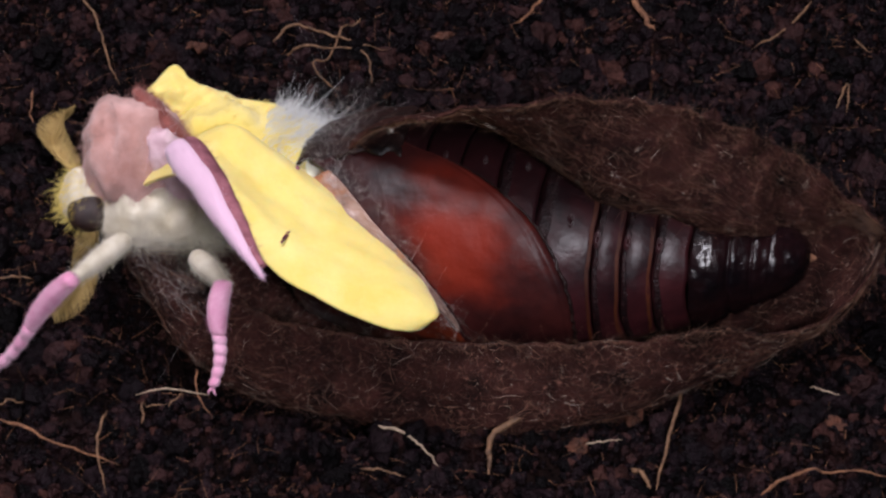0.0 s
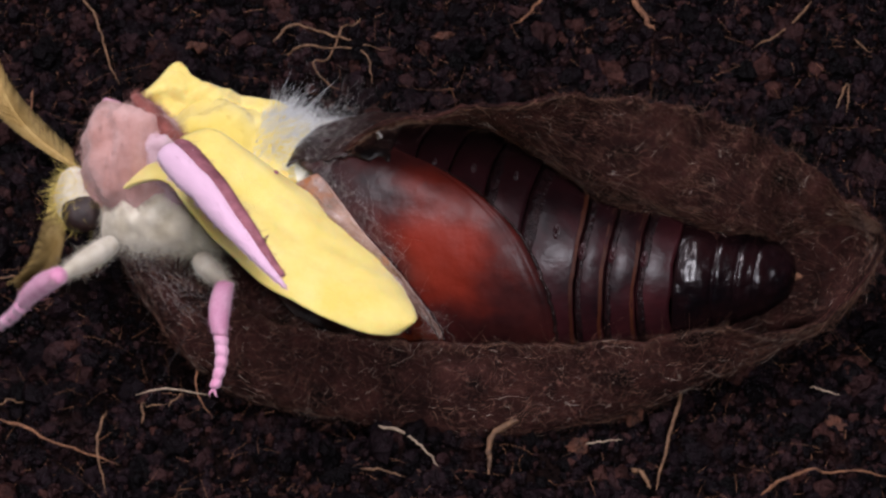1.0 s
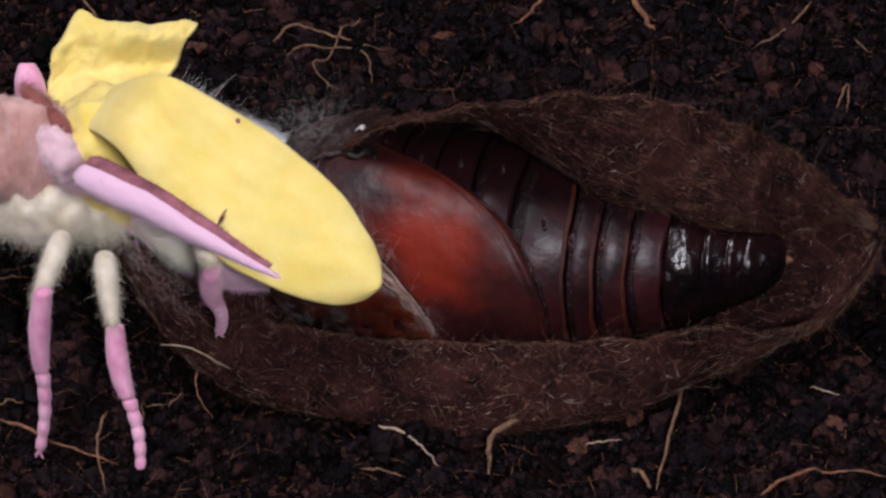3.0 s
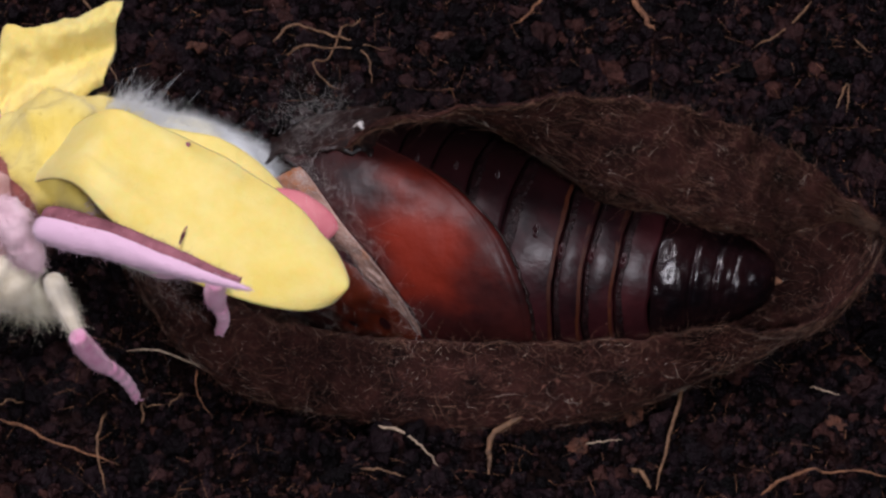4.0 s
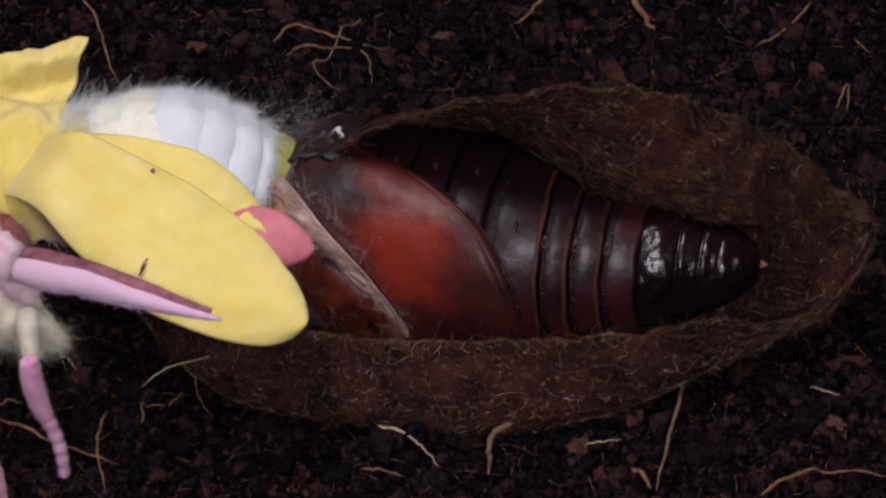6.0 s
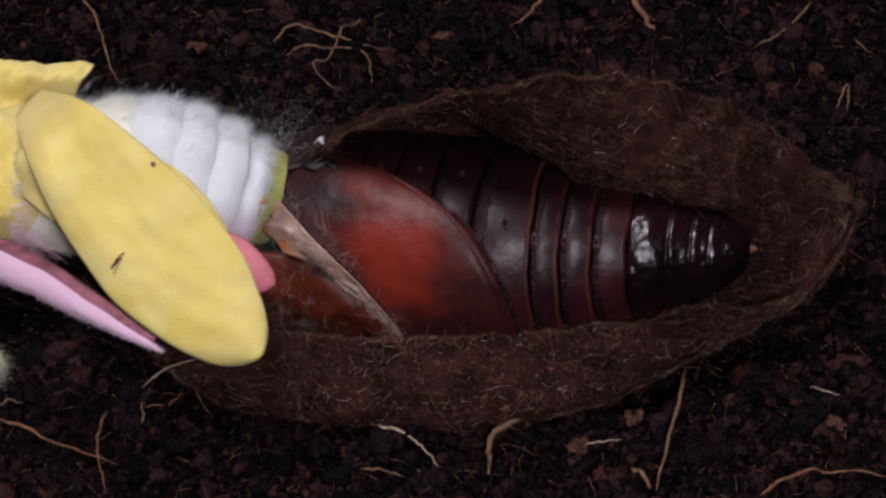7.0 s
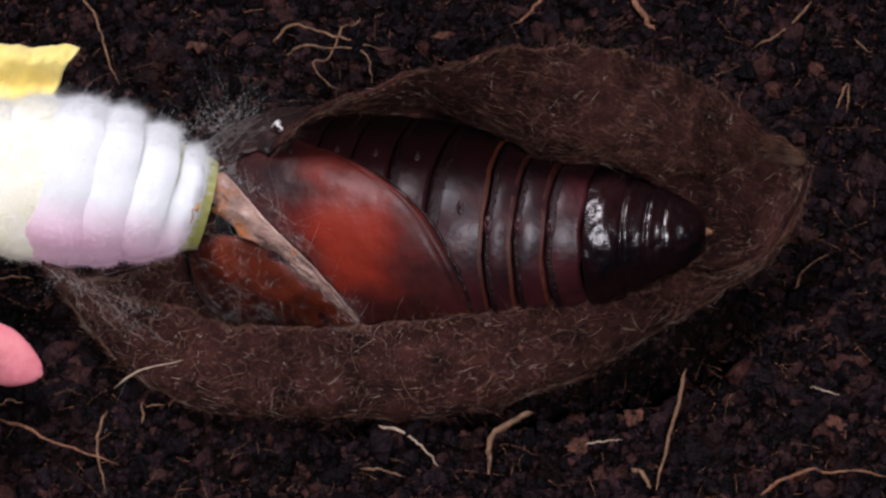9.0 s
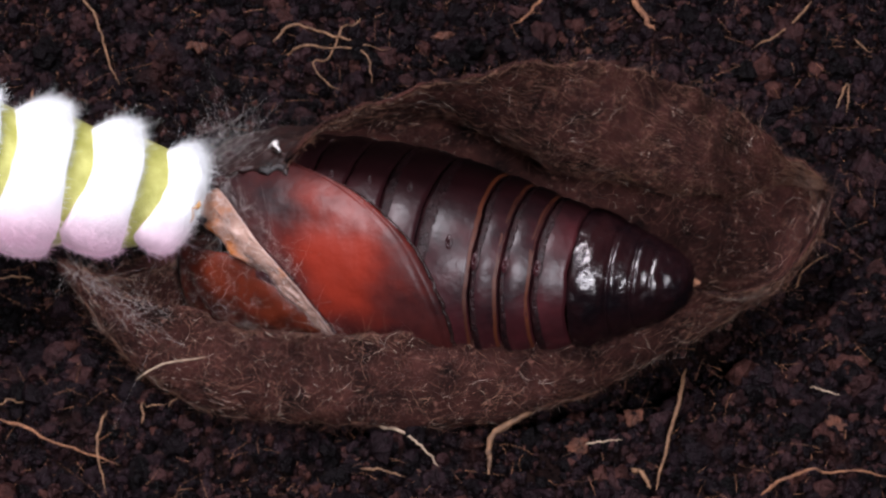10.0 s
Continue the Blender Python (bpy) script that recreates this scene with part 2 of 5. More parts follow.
def hairs(base, way, length, width, bend, segments=3):
    """Many tapered three-sided hairs; arrays of base points, directions, lengths and bend vectors."""
    base, way = np.asarray(base, float), np.asarray(way, float)
    way = way / (np.linalg.norm(way, axis=1, keepdims=True) + 1e-12)
    n = len(base)
    length = np.broadcast_to(np.asarray(length, float), (n,))
    width = np.broadcast_to(np.asarray(width, float), (n,))
    bend = np.broadcast_to(np.asarray(bend, float), (n, 3))
    a = np.cross(way, np.array([0.37, 0.51, 0.77]))
    a /= np.linalg.norm(a, axis=1, keepdims=True) + 1e-12
    b = np.cross(way, a)
    rows = []
    for s in range(segments + 1):
        t = s / segments
        mid = base + way * (length * t)[:, None] + bend * (length * t * t)[:, None]
        r = (width * (1 - 0.8 * t))[:, None]
        rows.append(np.stack([mid + (a * math.cos(k * 2.0944) + b * math.sin(k * 2.0944)) * r for k in range(3)], axis=1))
    verts = np.stack(rows, axis=1).reshape(-1, 3)
    per = 3 * (segments + 1)
    one = []
    for s in range(segments):
        for k in range(3):
            k2 = (k + 1) % 3
            one.append((s * 3 + k, s * 3 + k2, s * 3 + 3 + k2, s * 3 + 3 + k))
    faces = (np.array(one)[None] + (np.arange(n) * per)[:, None, None]).reshape(-1, 4)
    return verts, faces


def fractal(p, scale, octaves=3):
    return noise.fractal(Vector(p) * scale, 1.0, 2.0, octaves)


def thing(name, label, category, m=None, group="", kind=""):
    ob = new(name)
    ob.empty_display_size = 0.002
    if m is not None:
        ob.matrix_basis = m
    return tagged(ob, label, category, group, kind)


# ---- ground ----
def ground_height(x, y):
    d = math.hypot((x + 1.0) / 25.0, (y + 7.5) / 9.8)
    dip = -5.0 * max(0.0, min(1.0, (1.0 - d) / 0.25)) if d < 1.0 else 0.0
    rough = 1.2 * fractal((x, y, 0), 0.17, 4) + 0.55 * fractal((x, y, 7), 0.55, 4)
    fade = max(0.0, min(1.0, (70 - math.hypot(x, y)) / 15))
    return dip + rough * fade - 0.4


def axis_steps(half, step):
    a = list(np.arange(-half, half + 1e-6, step))
    far = [half + 3, half + 10, half + 40, half + 150, half + 600, half + 2500, half + 20000]
    return [-f for f in reversed(far)] + a + far


def build_ground():
    xs, ys = axis_steps(42, 0.3), axis_steps(36, 0.3)
    nx, ny = len(xs), len(ys)
    verts = [(x, y, ground_height(x, y)) for x in xs for y in ys]
    faces = [(i * ny + j, (i + 1) * ny + j, (i + 1) * ny + j + 1, i * ny + j + 1) for i in range(nx - 1) for j in range(ny - 1)]
    tagged(part("ground", mesh_from(verts, faces), M_SOIL), "dark damp peat soil spread out flat", "soil", kind="structure")

    # crumbs of peat
    bm = bmesh.new()
    bmesh.ops.create_icosphere(bm, subdivisions=2, radius=1)
    bm.verts.ensure_lookup_table()
    ball = np.array([v.co[:] for v in bm.verts])
    tri = np.array([[v.index for v in f.verts] for f in bm.faces])
    bm.free()
    rng = np.random.RandomState(5)
    shapes = []
    for k in range(14):
        f = np.array([1 + 0.55 * fractal(p + 11.0 * k, 1.5, 4) + rng.uniform(-0.12, 0.12) for p in ball])
        shapes.append(ball * f[:, None] * np.array([1, rng.uniform(0.6, 1), rng.uniform(0.55, 0.95)]))
    count = 3600
    allv, allf = [], []
    for k in range(count):
        x, y = rng.uniform(-36, 36), rng.uniform(-26, 30)
        while math.hypot((x + 1.0) / 24.0, (y + 7.5) / 8.6) < 1:
            x, y = rng.uniform(-36, 36), rng.uniform(-26, 30)
        size = min(0.56 * math.exp(rng.normal(0, 0.36)), 1.5)
        th = rng.uniform(0, 6.28)
        c, s = math.cos(th), math.sin(th)
        p = shapes[rng.randint(14)] * size
        flip = rng.randint(3)
        p = np.roll(p, flip, axis=1)
        p = np.stack([p[:, 0] * c - p[:, 1] * s, p[:, 0] * s + p[:, 1] * c, p[:, 2]], axis=1)
        allf.append(tri + len(ball) * k)
        allv.append(p + np.array([x, y, ground_height(x, y) + size * rng.uniform(-0.1, 0.75)]))
    for level, number, middle, spread in ((2, 6000, 0.32, 0.33), (1, 20000, 0.16, 0.40)):
        bm = bmesh.new()
        bmesh.ops.create_icosphere(bm, subdivisions=level, radius=1)
        bm.verts.ensure_lookup_table()
        ball = np.array([v.co[:] for v in bm.verts])
        tri = np.array([[v.index for v in f.verts] for f in bm.faces])
        bm.free()
        shapes = [ball * rng.uniform(0.6, 1.25, len(ball))[:, None] * rng.uniform(0.65, 1.15, 3) for k in range(24)]
        start = sum(len(v) for v in allv)
        for k in range(number):
            x, y = rng.uniform(-36, 36), rng.uniform(-26, 30)
            size = middle * math.exp(rng.normal(0, spread))
            p = np.roll(shapes[rng.randint(24)], rng.randint(3), axis=1) * size
            allf.append(tri + start + len(ball) * k)
            allv.append(p + np.array([x, y, ground_height(x, y) + rng.uniform(0, 0.55)]))
    me = mesh_from(np.vstack(allv), np.vstack(allf), False)
    n = 1500
    at = [(x, y, ground_height(x, y) + 0.35 + rng.uniform(0, 0.5)) for x, y in zip(rng.uniform(-38, 38, n), rng.uniform(-28, 30, n))]
    way = rng.normal(0, 1, (n, 3)) * (1, 1, 0.25)
    tagged(part("soil_fibres", mesh_from(*hairs(at, way, 1.3 * np.exp(rng.normal(0, 0.5, n)), 0.030, rng.normal(0, 0.4, (n, 3)) * (1, 1, 0.3), 4)), M_BARK),
           "fine brown plant fibres mixed into the peat", "soil", kind="stuff")
    tagged(part("soil_crumbs", me, M_CRUMB), "loose dark brown crumbs of moist peat on the ground", "soil", kind="stuff")


# ---- cocoon ----
# stations along the length: x, near rim, near foot, far rim, height of near rim, of foot, of bottom, of far rim
COCOON = [(-28.8, 0.6, -0.6, 0.2, 9.0, 7.5, 7.0, 7.6), (-27.0, -0.6, -3.2, -0.8, 9.2, 7.6, 5.6, 6.6), (-24.0, -2.6, -7.4, -1.0, 10.0, 8.5, 3.5, 5.5),
          (-20.0, -4.2, -10.5, 0.0, 11.8, 9.5, 1.8, 4.5), (-14.5, -6.0, -12.2, 3.6, 13.2, 10.2, 1.0, 6.5), (-11.5, -6.5, -12.7, 6.4, 13.5, 10.4, 0.9, 12.5),
          (-8.0, -6.75, -13.2, 8.1, 13.8, 10.6, 0.6, 18.5), (-1.0, -7.0, -13.6, 9.3, 13.8, 10.8, 0.5, 23.6),
          (7.2, -6.75, -12.2, 10.1, 14.2, 10.6, 0.6, 22.4), (14.5, -5.9, -9.2, 8.7, 14.0, 10.0, 3.0, 18.4),
          (19.5, -6.0, -7.0, 6.3, 12.4, 9.2, 6.0, 13.6), (23.5, -4.1, -4.7, 3.6, 10.6, 8.6, 6.8, 10.8), (25.3, -1.8, -2.2, 1.8, 9.9, 8.8, 7.6, 10.2), (26.3, 0.2, 0.0, 0.9, 9.6, 9.3, 8.8, 9.8)]


# the torn far side folds inwards over the pupa: x, y of the fold, its height, how far the fold is made out
FOLD = [(-28.8, 0.3, 7.3), (-27.0, -1.0, 6.0), (-20.0, 0.6, 4.0), (-14.5, 3.8, 6.0), (-11.5, 6.8, 9.5), (-8.0, 8.4, 12.0), (-3.0, 8.3, 14.4), (1.7, 6.0, 16.2), (5.5, 3.5, 16.8),
        (11.2, 1.7, 15.9), (17.0, 0.5, 14.4), (20.5, 0.7, 11.2), (23.5, 1.6, 8.6), (25.3, 1.2, 8.8), (26.3, 0.7, 9.5)]


def cocoon_point(a, b):
    x = -28.8 + 55.1 * (a if a < 0.9 else 0.9 + 0.1 * math.sin(math.pi * 5 * (a - 0.9)))
    yn, ys, yf, zn, zs, zb, zf = curve_at(COCOON, x)
    fy, fz = curve_at(FOLD, x)
    sec = [(0.0, yn, zn), (0.22, ys, zs), (0.45, 0.6 * ys + 0.3 * yf, zb), (0.62, 0.9 * max(yf, fy) + 0.03 * ys, zb + 0.42 * (fz - zb)), (0.74, fy, fz), (1.0, yf, zf)]
    y, z = curve_at(sec, b)
    q = (x, y, z)
    k = 0.32 * fractal(q, 0.28, 4) + 0.20 * fractal(q, 0.9, 4)
    edge = 0.25 * fractal((x, 40.0 * (b > 0.5), 3.0), 0.55, 3) if b < 0.02 or b > 0.98 else 0
    return (x + 0.5 * k, y + k + edge, z + k)


def build_cocoon():
    cocoon = thing("cocoon", "torn-open brown silk cocoon lying in the soil", "cocoon", lean(4.87, 0.46, 0))
    v, f = sheet(190, 120, cocoon_point, 0.22)
    part("shell", mesh_from(v, f), M_COCOON, cocoon)

    def strands(count, pale, length, width, seed, lift, rim=False):
        r = np.random.RandomState(seed)
        base, way, bend = [], [], []
        for k in range(count):
            a = r.uniform(0.01, 0.985)
            b = r.choice([0.0, 1.0]) * 0.996 + 0.002 if rim else r.uniform(0, 1)
            if b > 0.7 and not rim and r.rand() < 0.45:
                b *= 0.3
            p = np.array(cocoon_point(a, b))
            pa = np.array(cocoon_point(min(a + 0.012, 1), b)) - p
            b2 = b + 0.02 if b < 0.5 else b - 0.02
            pb = (np.array(cocoon_point(a, b2)) - p) * (1 if b < 0.5 else -1)
            nrm = np.cross(pb, pa)
            nrm /= np.linalg.norm(nrm) + 1e-9
            pa /= np.linalg.norm(pa) + 1e-9
            pb /= np.linalg.norm(pb) + 1e-9
            side = 1.0 if b < 0.30 else -1.0
            ang = r.normal(0, 0.9) + (3.14 if r.rand() < 0.5 else 0)
            d = pa * math.cos(ang) + pb * math.sin(ang)
            outer = side * nrm
            base.append(p + outer * (0.23 if side > 0 else 0.03))
            way.append(d + outer * lift * r.uniform(0.1, 1.0))
            c = d * 0 + np.cross(d, outer) * r.normal(0, 0.8) - outer * lift * 0.45
            bend.append(c)
        L = length * np.exp(r.normal(0, 0.55, count))
        return hairs(base, way, L, width, bend, 3)

    part("silk", mesh_from(*strands(26000, False, 0.85, 0.0115, 1, 0.14)), M_SILK, cocoon, "matted brown silk threads")
    part("loose_silk", mesh_from(*strands(1700, True, 0.55, 0.010, 2, 0.6)), M_SILK_PALE, cocoon, "short pale silk ends")
    part("rim_fuzz", mesh_from(*strands(1500, False, 0.75, 0.0105, 3, 0.9, True)), M_SILK_LIT, cocoon, "frayed brown silk along the torn edge")
    r = np.random.RandomState(31)
    base, way = [], []
    for k in range(2300):
        a, b = 0.985 - 0.42 * r.rand()**1.5, 0.75 + 0.24 * r.rand()
        p, q = np.array(cocoon_point(a, b)), np.array(cocoon_point(a - 0.02, min(b + 0.012, 1)))
        base.append(p + (0, -0.03, 0.07))
        way.append((q - p) / (np.linalg.norm(q - p) + 1e-9) + r.normal(0, 0.16, 3))
    part("spun_silk", mesh_from(*hairs(base, way, 0.8 * np.exp(r.normal(0, 0.5, 2300)), 0.0095, r.normal(0, 0.12, (2300, 3)), 4)),
         M_SILK_LIT, cocoon, "fine silk arcs on the inner wall, golden as if brightly lit")
    n = 170
    r = np.random.RandomState(12)
    base = [np.array(cocoon_point(0.01 + 0.13 * r.rand(), 0.01 + 0.07 * r.rand())) + (0, 0, 0.3) for k in range(n)]
    part("shed_hair", mesh_from(*hairs(base, r.normal(0, 1, (n, 3)) + (-0.3, 0.4, 0.4), 1.2 * np.exp(r.normal(0, 0.4, n)), 0.009, r.normal(0, 0.9, (n, 3)), 6)),
         M_SHED, cocoon, "white hairs rubbed off on the torn edge")
    return cocoon


# ---- pupa ----
PROFILE = [(-19.8, 4.4), (-18.8, 5.4), (-16.8, 6.4), (-13.5, 7.0), (-10.0, 7.25), (-6.0, 7.25), (-2.0, 7.0), (2.4, 6.25), (5.6, 5.5), (8.4, 4.75),
           (10.8, 4.2), (13.2, 3.3), (15.2, 2.5), (16.5, 1.75), (17.2, 1.1), (17.5, 0.3)]


def shell_point(s, phi, proud=0.0):
    """phi: 0 towards the open side of the cocoon, 90 to the back."""
    r = 1.13 * curve_at(PROFILE, s)[0] + proud
    sag = -0.96 + 0.8 * max(0.0, s / 17)**2
    return (s, r * math.sin(radians(phi)) + sag, r * math.cos(radians(phi)))


WING_FRONT = [(-100, -4.5), (-75, -5.4), (-42, -6.4), (-20, -8.8), (0, -12.3), (20, -15.5), (34, -18.0), (60, -19.0), (100, -19.4)]
WING_BACK = [(-100, 1.4), (-70, 1.9), (-41, 2.0), (-20, 1.4), (2, -0.2), (16, -2.2), (31, -5.8), (43, -10.6), (60, -14.6), (100, -16.4)]


def build_pupa():
    pupa = thing("pupa", "glossy dark red-brown pupal case, split open at the head end", "pupa", lean(8.9, 1.65, 9.7))
    around = 96
    edges = [-12.5, -9.6, -6.8, -3.9, -0.8, 3.2, 5.25, 7.3, 9.7]
    for k in range(len(edges) - 1):
        a, b = edges[k], edges[k + 1]
        w = b - a

        def sway(e, q):
            """How far the edge between two rings strays from a true circle."""
            return 0.17 * fractal((e * 9.0, 2.2 * math.cos(6.2832 * q), 2.2 * math.sin(6.2832 * q)), 0.9, 3)

        def ring(t, q, a=a, b=b, w=w, k=k):
            s = a + w * 0.98 * t
            dip = -0.32 * math.exp(-(t / 0.05)**2) + 0.16 * math.sin(math.pi * min(1, t * 1.1))
            if t > 0.94:
                dip -= 0.30 * ((t - 0.94) / 0.06)**2
            x, y, z = shell_point(s, 360 * q, dip - 0.02 * k)
            wave = 0.10 * fractal((x * 0.5, y, z), 0.35, 3)
            return (x + (1 - t) * sway(k, q) + t * sway(k + 1, q), y * (1 + wave * 0.1), z * (1 + wave * 0.1))

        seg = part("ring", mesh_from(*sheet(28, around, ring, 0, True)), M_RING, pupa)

        def band(t, q, a=a, w=w, k=k):
            s = a + w * (0.06 + (0.20 + 0.05 * math.sin(17 * q)) * t)
            e = 0.055 * math.sin(math.pi * t)**0.5
            dip = -0.32 * math.exp(-(((s - a) / w) / 0.05)**2) + 0.16 * math.sin(math.pi * min(1, (s - a) / w * 1.1))
            x, y, z = shell_point(s, 360 * q, dip + e + 0.02 - 0.02 * k + 0.07 * fractal((s, q * 40, 0), 3.0, 2))
            return (x + sway(k, q), y, z)

        if k >= 3:
            part("pitted_band", mesh_from(*sheet(8, 160, band, 0, True)), M_PITTED, seg, "dark pitted front band")
        if k in (4, 5, 6):
            def skin(t, q, b=b, k=k):
                x, y, z = shell_point(b - 0.10 - (0.22 + 0.5 * sway(k + 4, q)) * (1 - t), 360 * q, 0.065 - 0.085 * t - 0.02 * k)
                return (x + sway(k + 1, q), y, z)
            part("membrane", mesh_from(*sheet(6, around, skin, 0, True)), M_AMBER, seg, "amber joint membrane")
        # breathing hole on the flank
        if k >= 1:
            x0, y0, z0 = shell_point(a + (0.6 if k < 5 else 0.17) * w, 12 + (26 if k < 4 else 0) - (8 if k > 4 else 0), 0.14)
            def hole(t, q, x0=x0, y0=y0, z0=z0, k=k):
                r = (0.42 if k < 4 else 0.60) * t
                up = 0.12 * math.sin(math.pi * min(1, t * 1.25)) - 0.10 * max(0, 1 - 2.2 * t)
                return (x0 + 0.45 * r * math.cos(6.283 * q), y0 + r * math.sin(6.283 * q), z0 + up - 0.10 * (y0 / 7) * r * math.sin(6.283 * q))
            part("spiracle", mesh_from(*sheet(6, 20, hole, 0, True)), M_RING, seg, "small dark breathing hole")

    def tail(t, q):
        s = 9.7 + 7.8 * t
        g = -0.35 * math.exp(-(t / 0.012)**2) + 0.16 * math.sin(math.pi * min(1, t * 3))
        for c, d in ((0.33, 0.16), (0.52, 0.13), (0.68, 0.08)):
            g -= d * math.exp(-((t - c) / 0.014)**2)
            g += 0.6 * d * math.exp(-((t - c - 0.05) / 0.03)**2)
        x, y, z = shell_point(s, 360 * q, g if t < 0.97 else 0)
        rough = 0.10 + 0.5 * max(0, (t - 0.72) / 0.28)
        k = 1 + rough * 0.22 * fractal((x, y, z), 1.1, 3)
        return (x, y * k, z * k)

    part("tail_cone", mesh_from(*sheet(80, around, tail, 0, True)), M_TAIL, pupa, "shiny black tail cone with fine rings")

    def hook(t, q):
        r = 0.62 * (1 - t)**0.7 * (1 + 0.5 * fractal((t * 4, math.cos(6.283 * q) * 2, math.sin(6.283 * q) * 2), 1.5, 2))
        return (16.7 + 1.25 * t, r * math.sin(6.283 * q), r * math.cos(6.283 * q))
    part("cremaster", mesh_from(*sheet(14, 20, hook, 0, True)), M_BARK, pupa, "wrinkled pale tail hook")

    def wing_case(a, b):
        phi = -95 + 148 * b
        s0, s1 = curve_at(WING_FRONT, phi)[0], curve_at(WING_BACK, phi)[0]
        s = s0 + (s1 - s0) * a
        proud = 0.34 - 0.42 * max(0.0, 1 - a / 0.03)**2 * 0.6 - 0.36 * max(0.0, (a - 0.955) / 0.045)**2
        if 0.90 < a < 0.955:
            proud -= 0.04 * math.sin(math.pi * (a - 0.90) / 0.055)
        x, y, z = shell_point(s, phi, proud)
        vein = 0.05 * math.sin(14 * phi / 57 + 2.2 * fractal((s, phi / 20, 0), 0.3, 2)) * math.sin(math.pi * a)
        k = 1 + (0.018 * fractal((x, y, z), 0.22, 3) + 0.3 * vein * 0.05)
        return (x, y * k, z * k)

    part("wing_case", mesh_from(*sheet(90, 110, wing_case, 0.25)), M_WINGCASE, pupa, "smooth orange-red wing case")

    def seam(a, b):
        phi = -80 + 165 * a
        s1 = curve_at(WING_BACK, phi)[0]
        th = 6.283 * b
        x, y, z = shell_point(s1 + 0.06 + 0.13 * math.cos(th) + 0.12 * fractal((phi / 6.0, 3, 0), 1.0, 3), phi, 0.08 + 0.13 * math.sin(th) + 0.16 * fractal((phi / 4.0, 0, 0), 1.0, 3))
        return (x, y, z)
    part("seam", mesh_from(*sheet(140, 8, seam, 0, True)), M_DARKSHELL, pupa, "raised dark seam along the wing case")

    def leg_case(a, b):
        s = -19.0 + 13.8 * a
        top = curve_at([(-19.5, -8), (-16.0, -9), (-13.4, -11), (-9.5, -25), (-7.0, -42), (-5.2, -78)], s)[0]
        phi = -150 + (top + 150) * b
        edge = max(0.0, (b - 0.95) / 0.05)
        x, y, z = shell_point(s, phi, 0.20 - 0.25 * edge**2)
        k = 1 + 0.05 * fractal((x, y, z), 0.25, 3)
        return (x, y * k, z * k)
    part("leg_case", mesh_from(*sheet(60, 60, leg_case, 0.25)), M_LEGCASE, pupa, "amber-red case of the legs")

    # Black back; its low edge also stands in for shade on the wing case.
    def back_shell(a, b):
        phi = 34 + 183 * b + (1 - b)**3 * 7 * fractal((a * 5, 3, 0), 1.0, 3)
        s = -19.6 + 8.6 * a - 1.0 * math.sin(3.1 * b) + (0.5 * fractal((b * 7, 0, 0), 1.0, 3) * (1 - a))
        x, y, z = shell_point(s, phi, 0.46)
        k = 1 + 0.06 * fractal((x, y, z), 0.4, 3)
        return (x, y * k, z * k)
    part("back_shell", mesh_from(*sheet(30, 60, back_shell, 0.25)), M_DARKSHELL, pupa, "split black back of the case")

    # torn strip between the wing case and the leg case
    def strip(a, b):
        phi = 24 - 74 * a
        front = curve_at(WING_FRONT, phi)[0]
        wide = (4.2 * (1 - a)**1.8 + 0.45) * (1 + 0.5 * fractal((a * 8, 5.0 * (b > 0.5), 0), 1.2, 3)) * min(1, 0.35 + 4 * a)
        curl = 0.35 * math.sin(math.pi * b) + 0.35 * fractal((a * 9, b * 2, 0), 1.0, 3)
        return shell_point(front + 0.25 - wide * (1 - b), phi - 5 * (1 - b), 0.55 * b + 0.1 + curl * (0.4 + 0.6 * (1 - b)))
    part("torn_strip", mesh_from(*sheet(90, 14, strip, 0.06)), M_STRIP, pupa, "torn tan membrane strip with stray hairs")
    rim = [shell_point(curve_at(WING_FRONT, 24 - 76 * k / 40)[0] + 0.12 + 0.15 * fractal((k * 0.3, 8, 0), 1.0, 2), 24 - 76 * k / 40, 0.62 + 0.25 * fractal((k * 0.35, 2, 0), 1.0, 3)) for k in range(41)]
    part("strip_edge", mesh_from(*tube(rim, [0.02 + 0.05 * math.sin(k * 1.7)**2 for k in range(41)], 6, 0.3, 5)), M_STRIP, pupa, "pale frayed edge of the split")

    rng = np.random.RandomState(21)
    n = 1300
    base, way = [], []
    for k in range(n):
        pick = rng.rand()
        if pick < 0.42:
            p = np.array(strip(rng.rand()**1.3, rng.rand()))
        elif pick < 0.72:
            p = np.array(leg_case(0.05 + 0.55 * rng.rand()**1.2, 0.55 + 0.45 * rng.rand()))
        else:
            p = np.array(wing_case(0.16 * rng.rand()**1.5, 0.56 + 0.36 * rng.rand()))
        base.append(p)
        way.append(rng.normal(0, 1, 3) + np.array([-0.3, 0.4, 0.3]))
    part("stray_hairs", mesh_from(*hairs(base, way, 0.85 * np.exp(rng.normal(0, 0.5, n)), 0.0068, rng.normal(0, 1.0, (n, 3)), 6)),
         M_SHED, pupa, "fine white hairs shed on the case")
    n = 220
    base = np.array([(-16.4, 5.4, 5.4)] * n) + rng.normal(0, 1, (n, 3)) * (1.3, 0.8, 1.0)
    way = rng.normal(0, 1, (n, 3)) + (0.5, 0.9, 0.1)
    part("hair_tuft", mesh_from(*hairs(base, way, 1.3 * np.exp(rng.normal(0, 0.4, n)), 0.0065, rng.normal(0, 1.2, (n, 3)), 7)),
         M_SHED, pupa, "tangled pale tuft at the split")
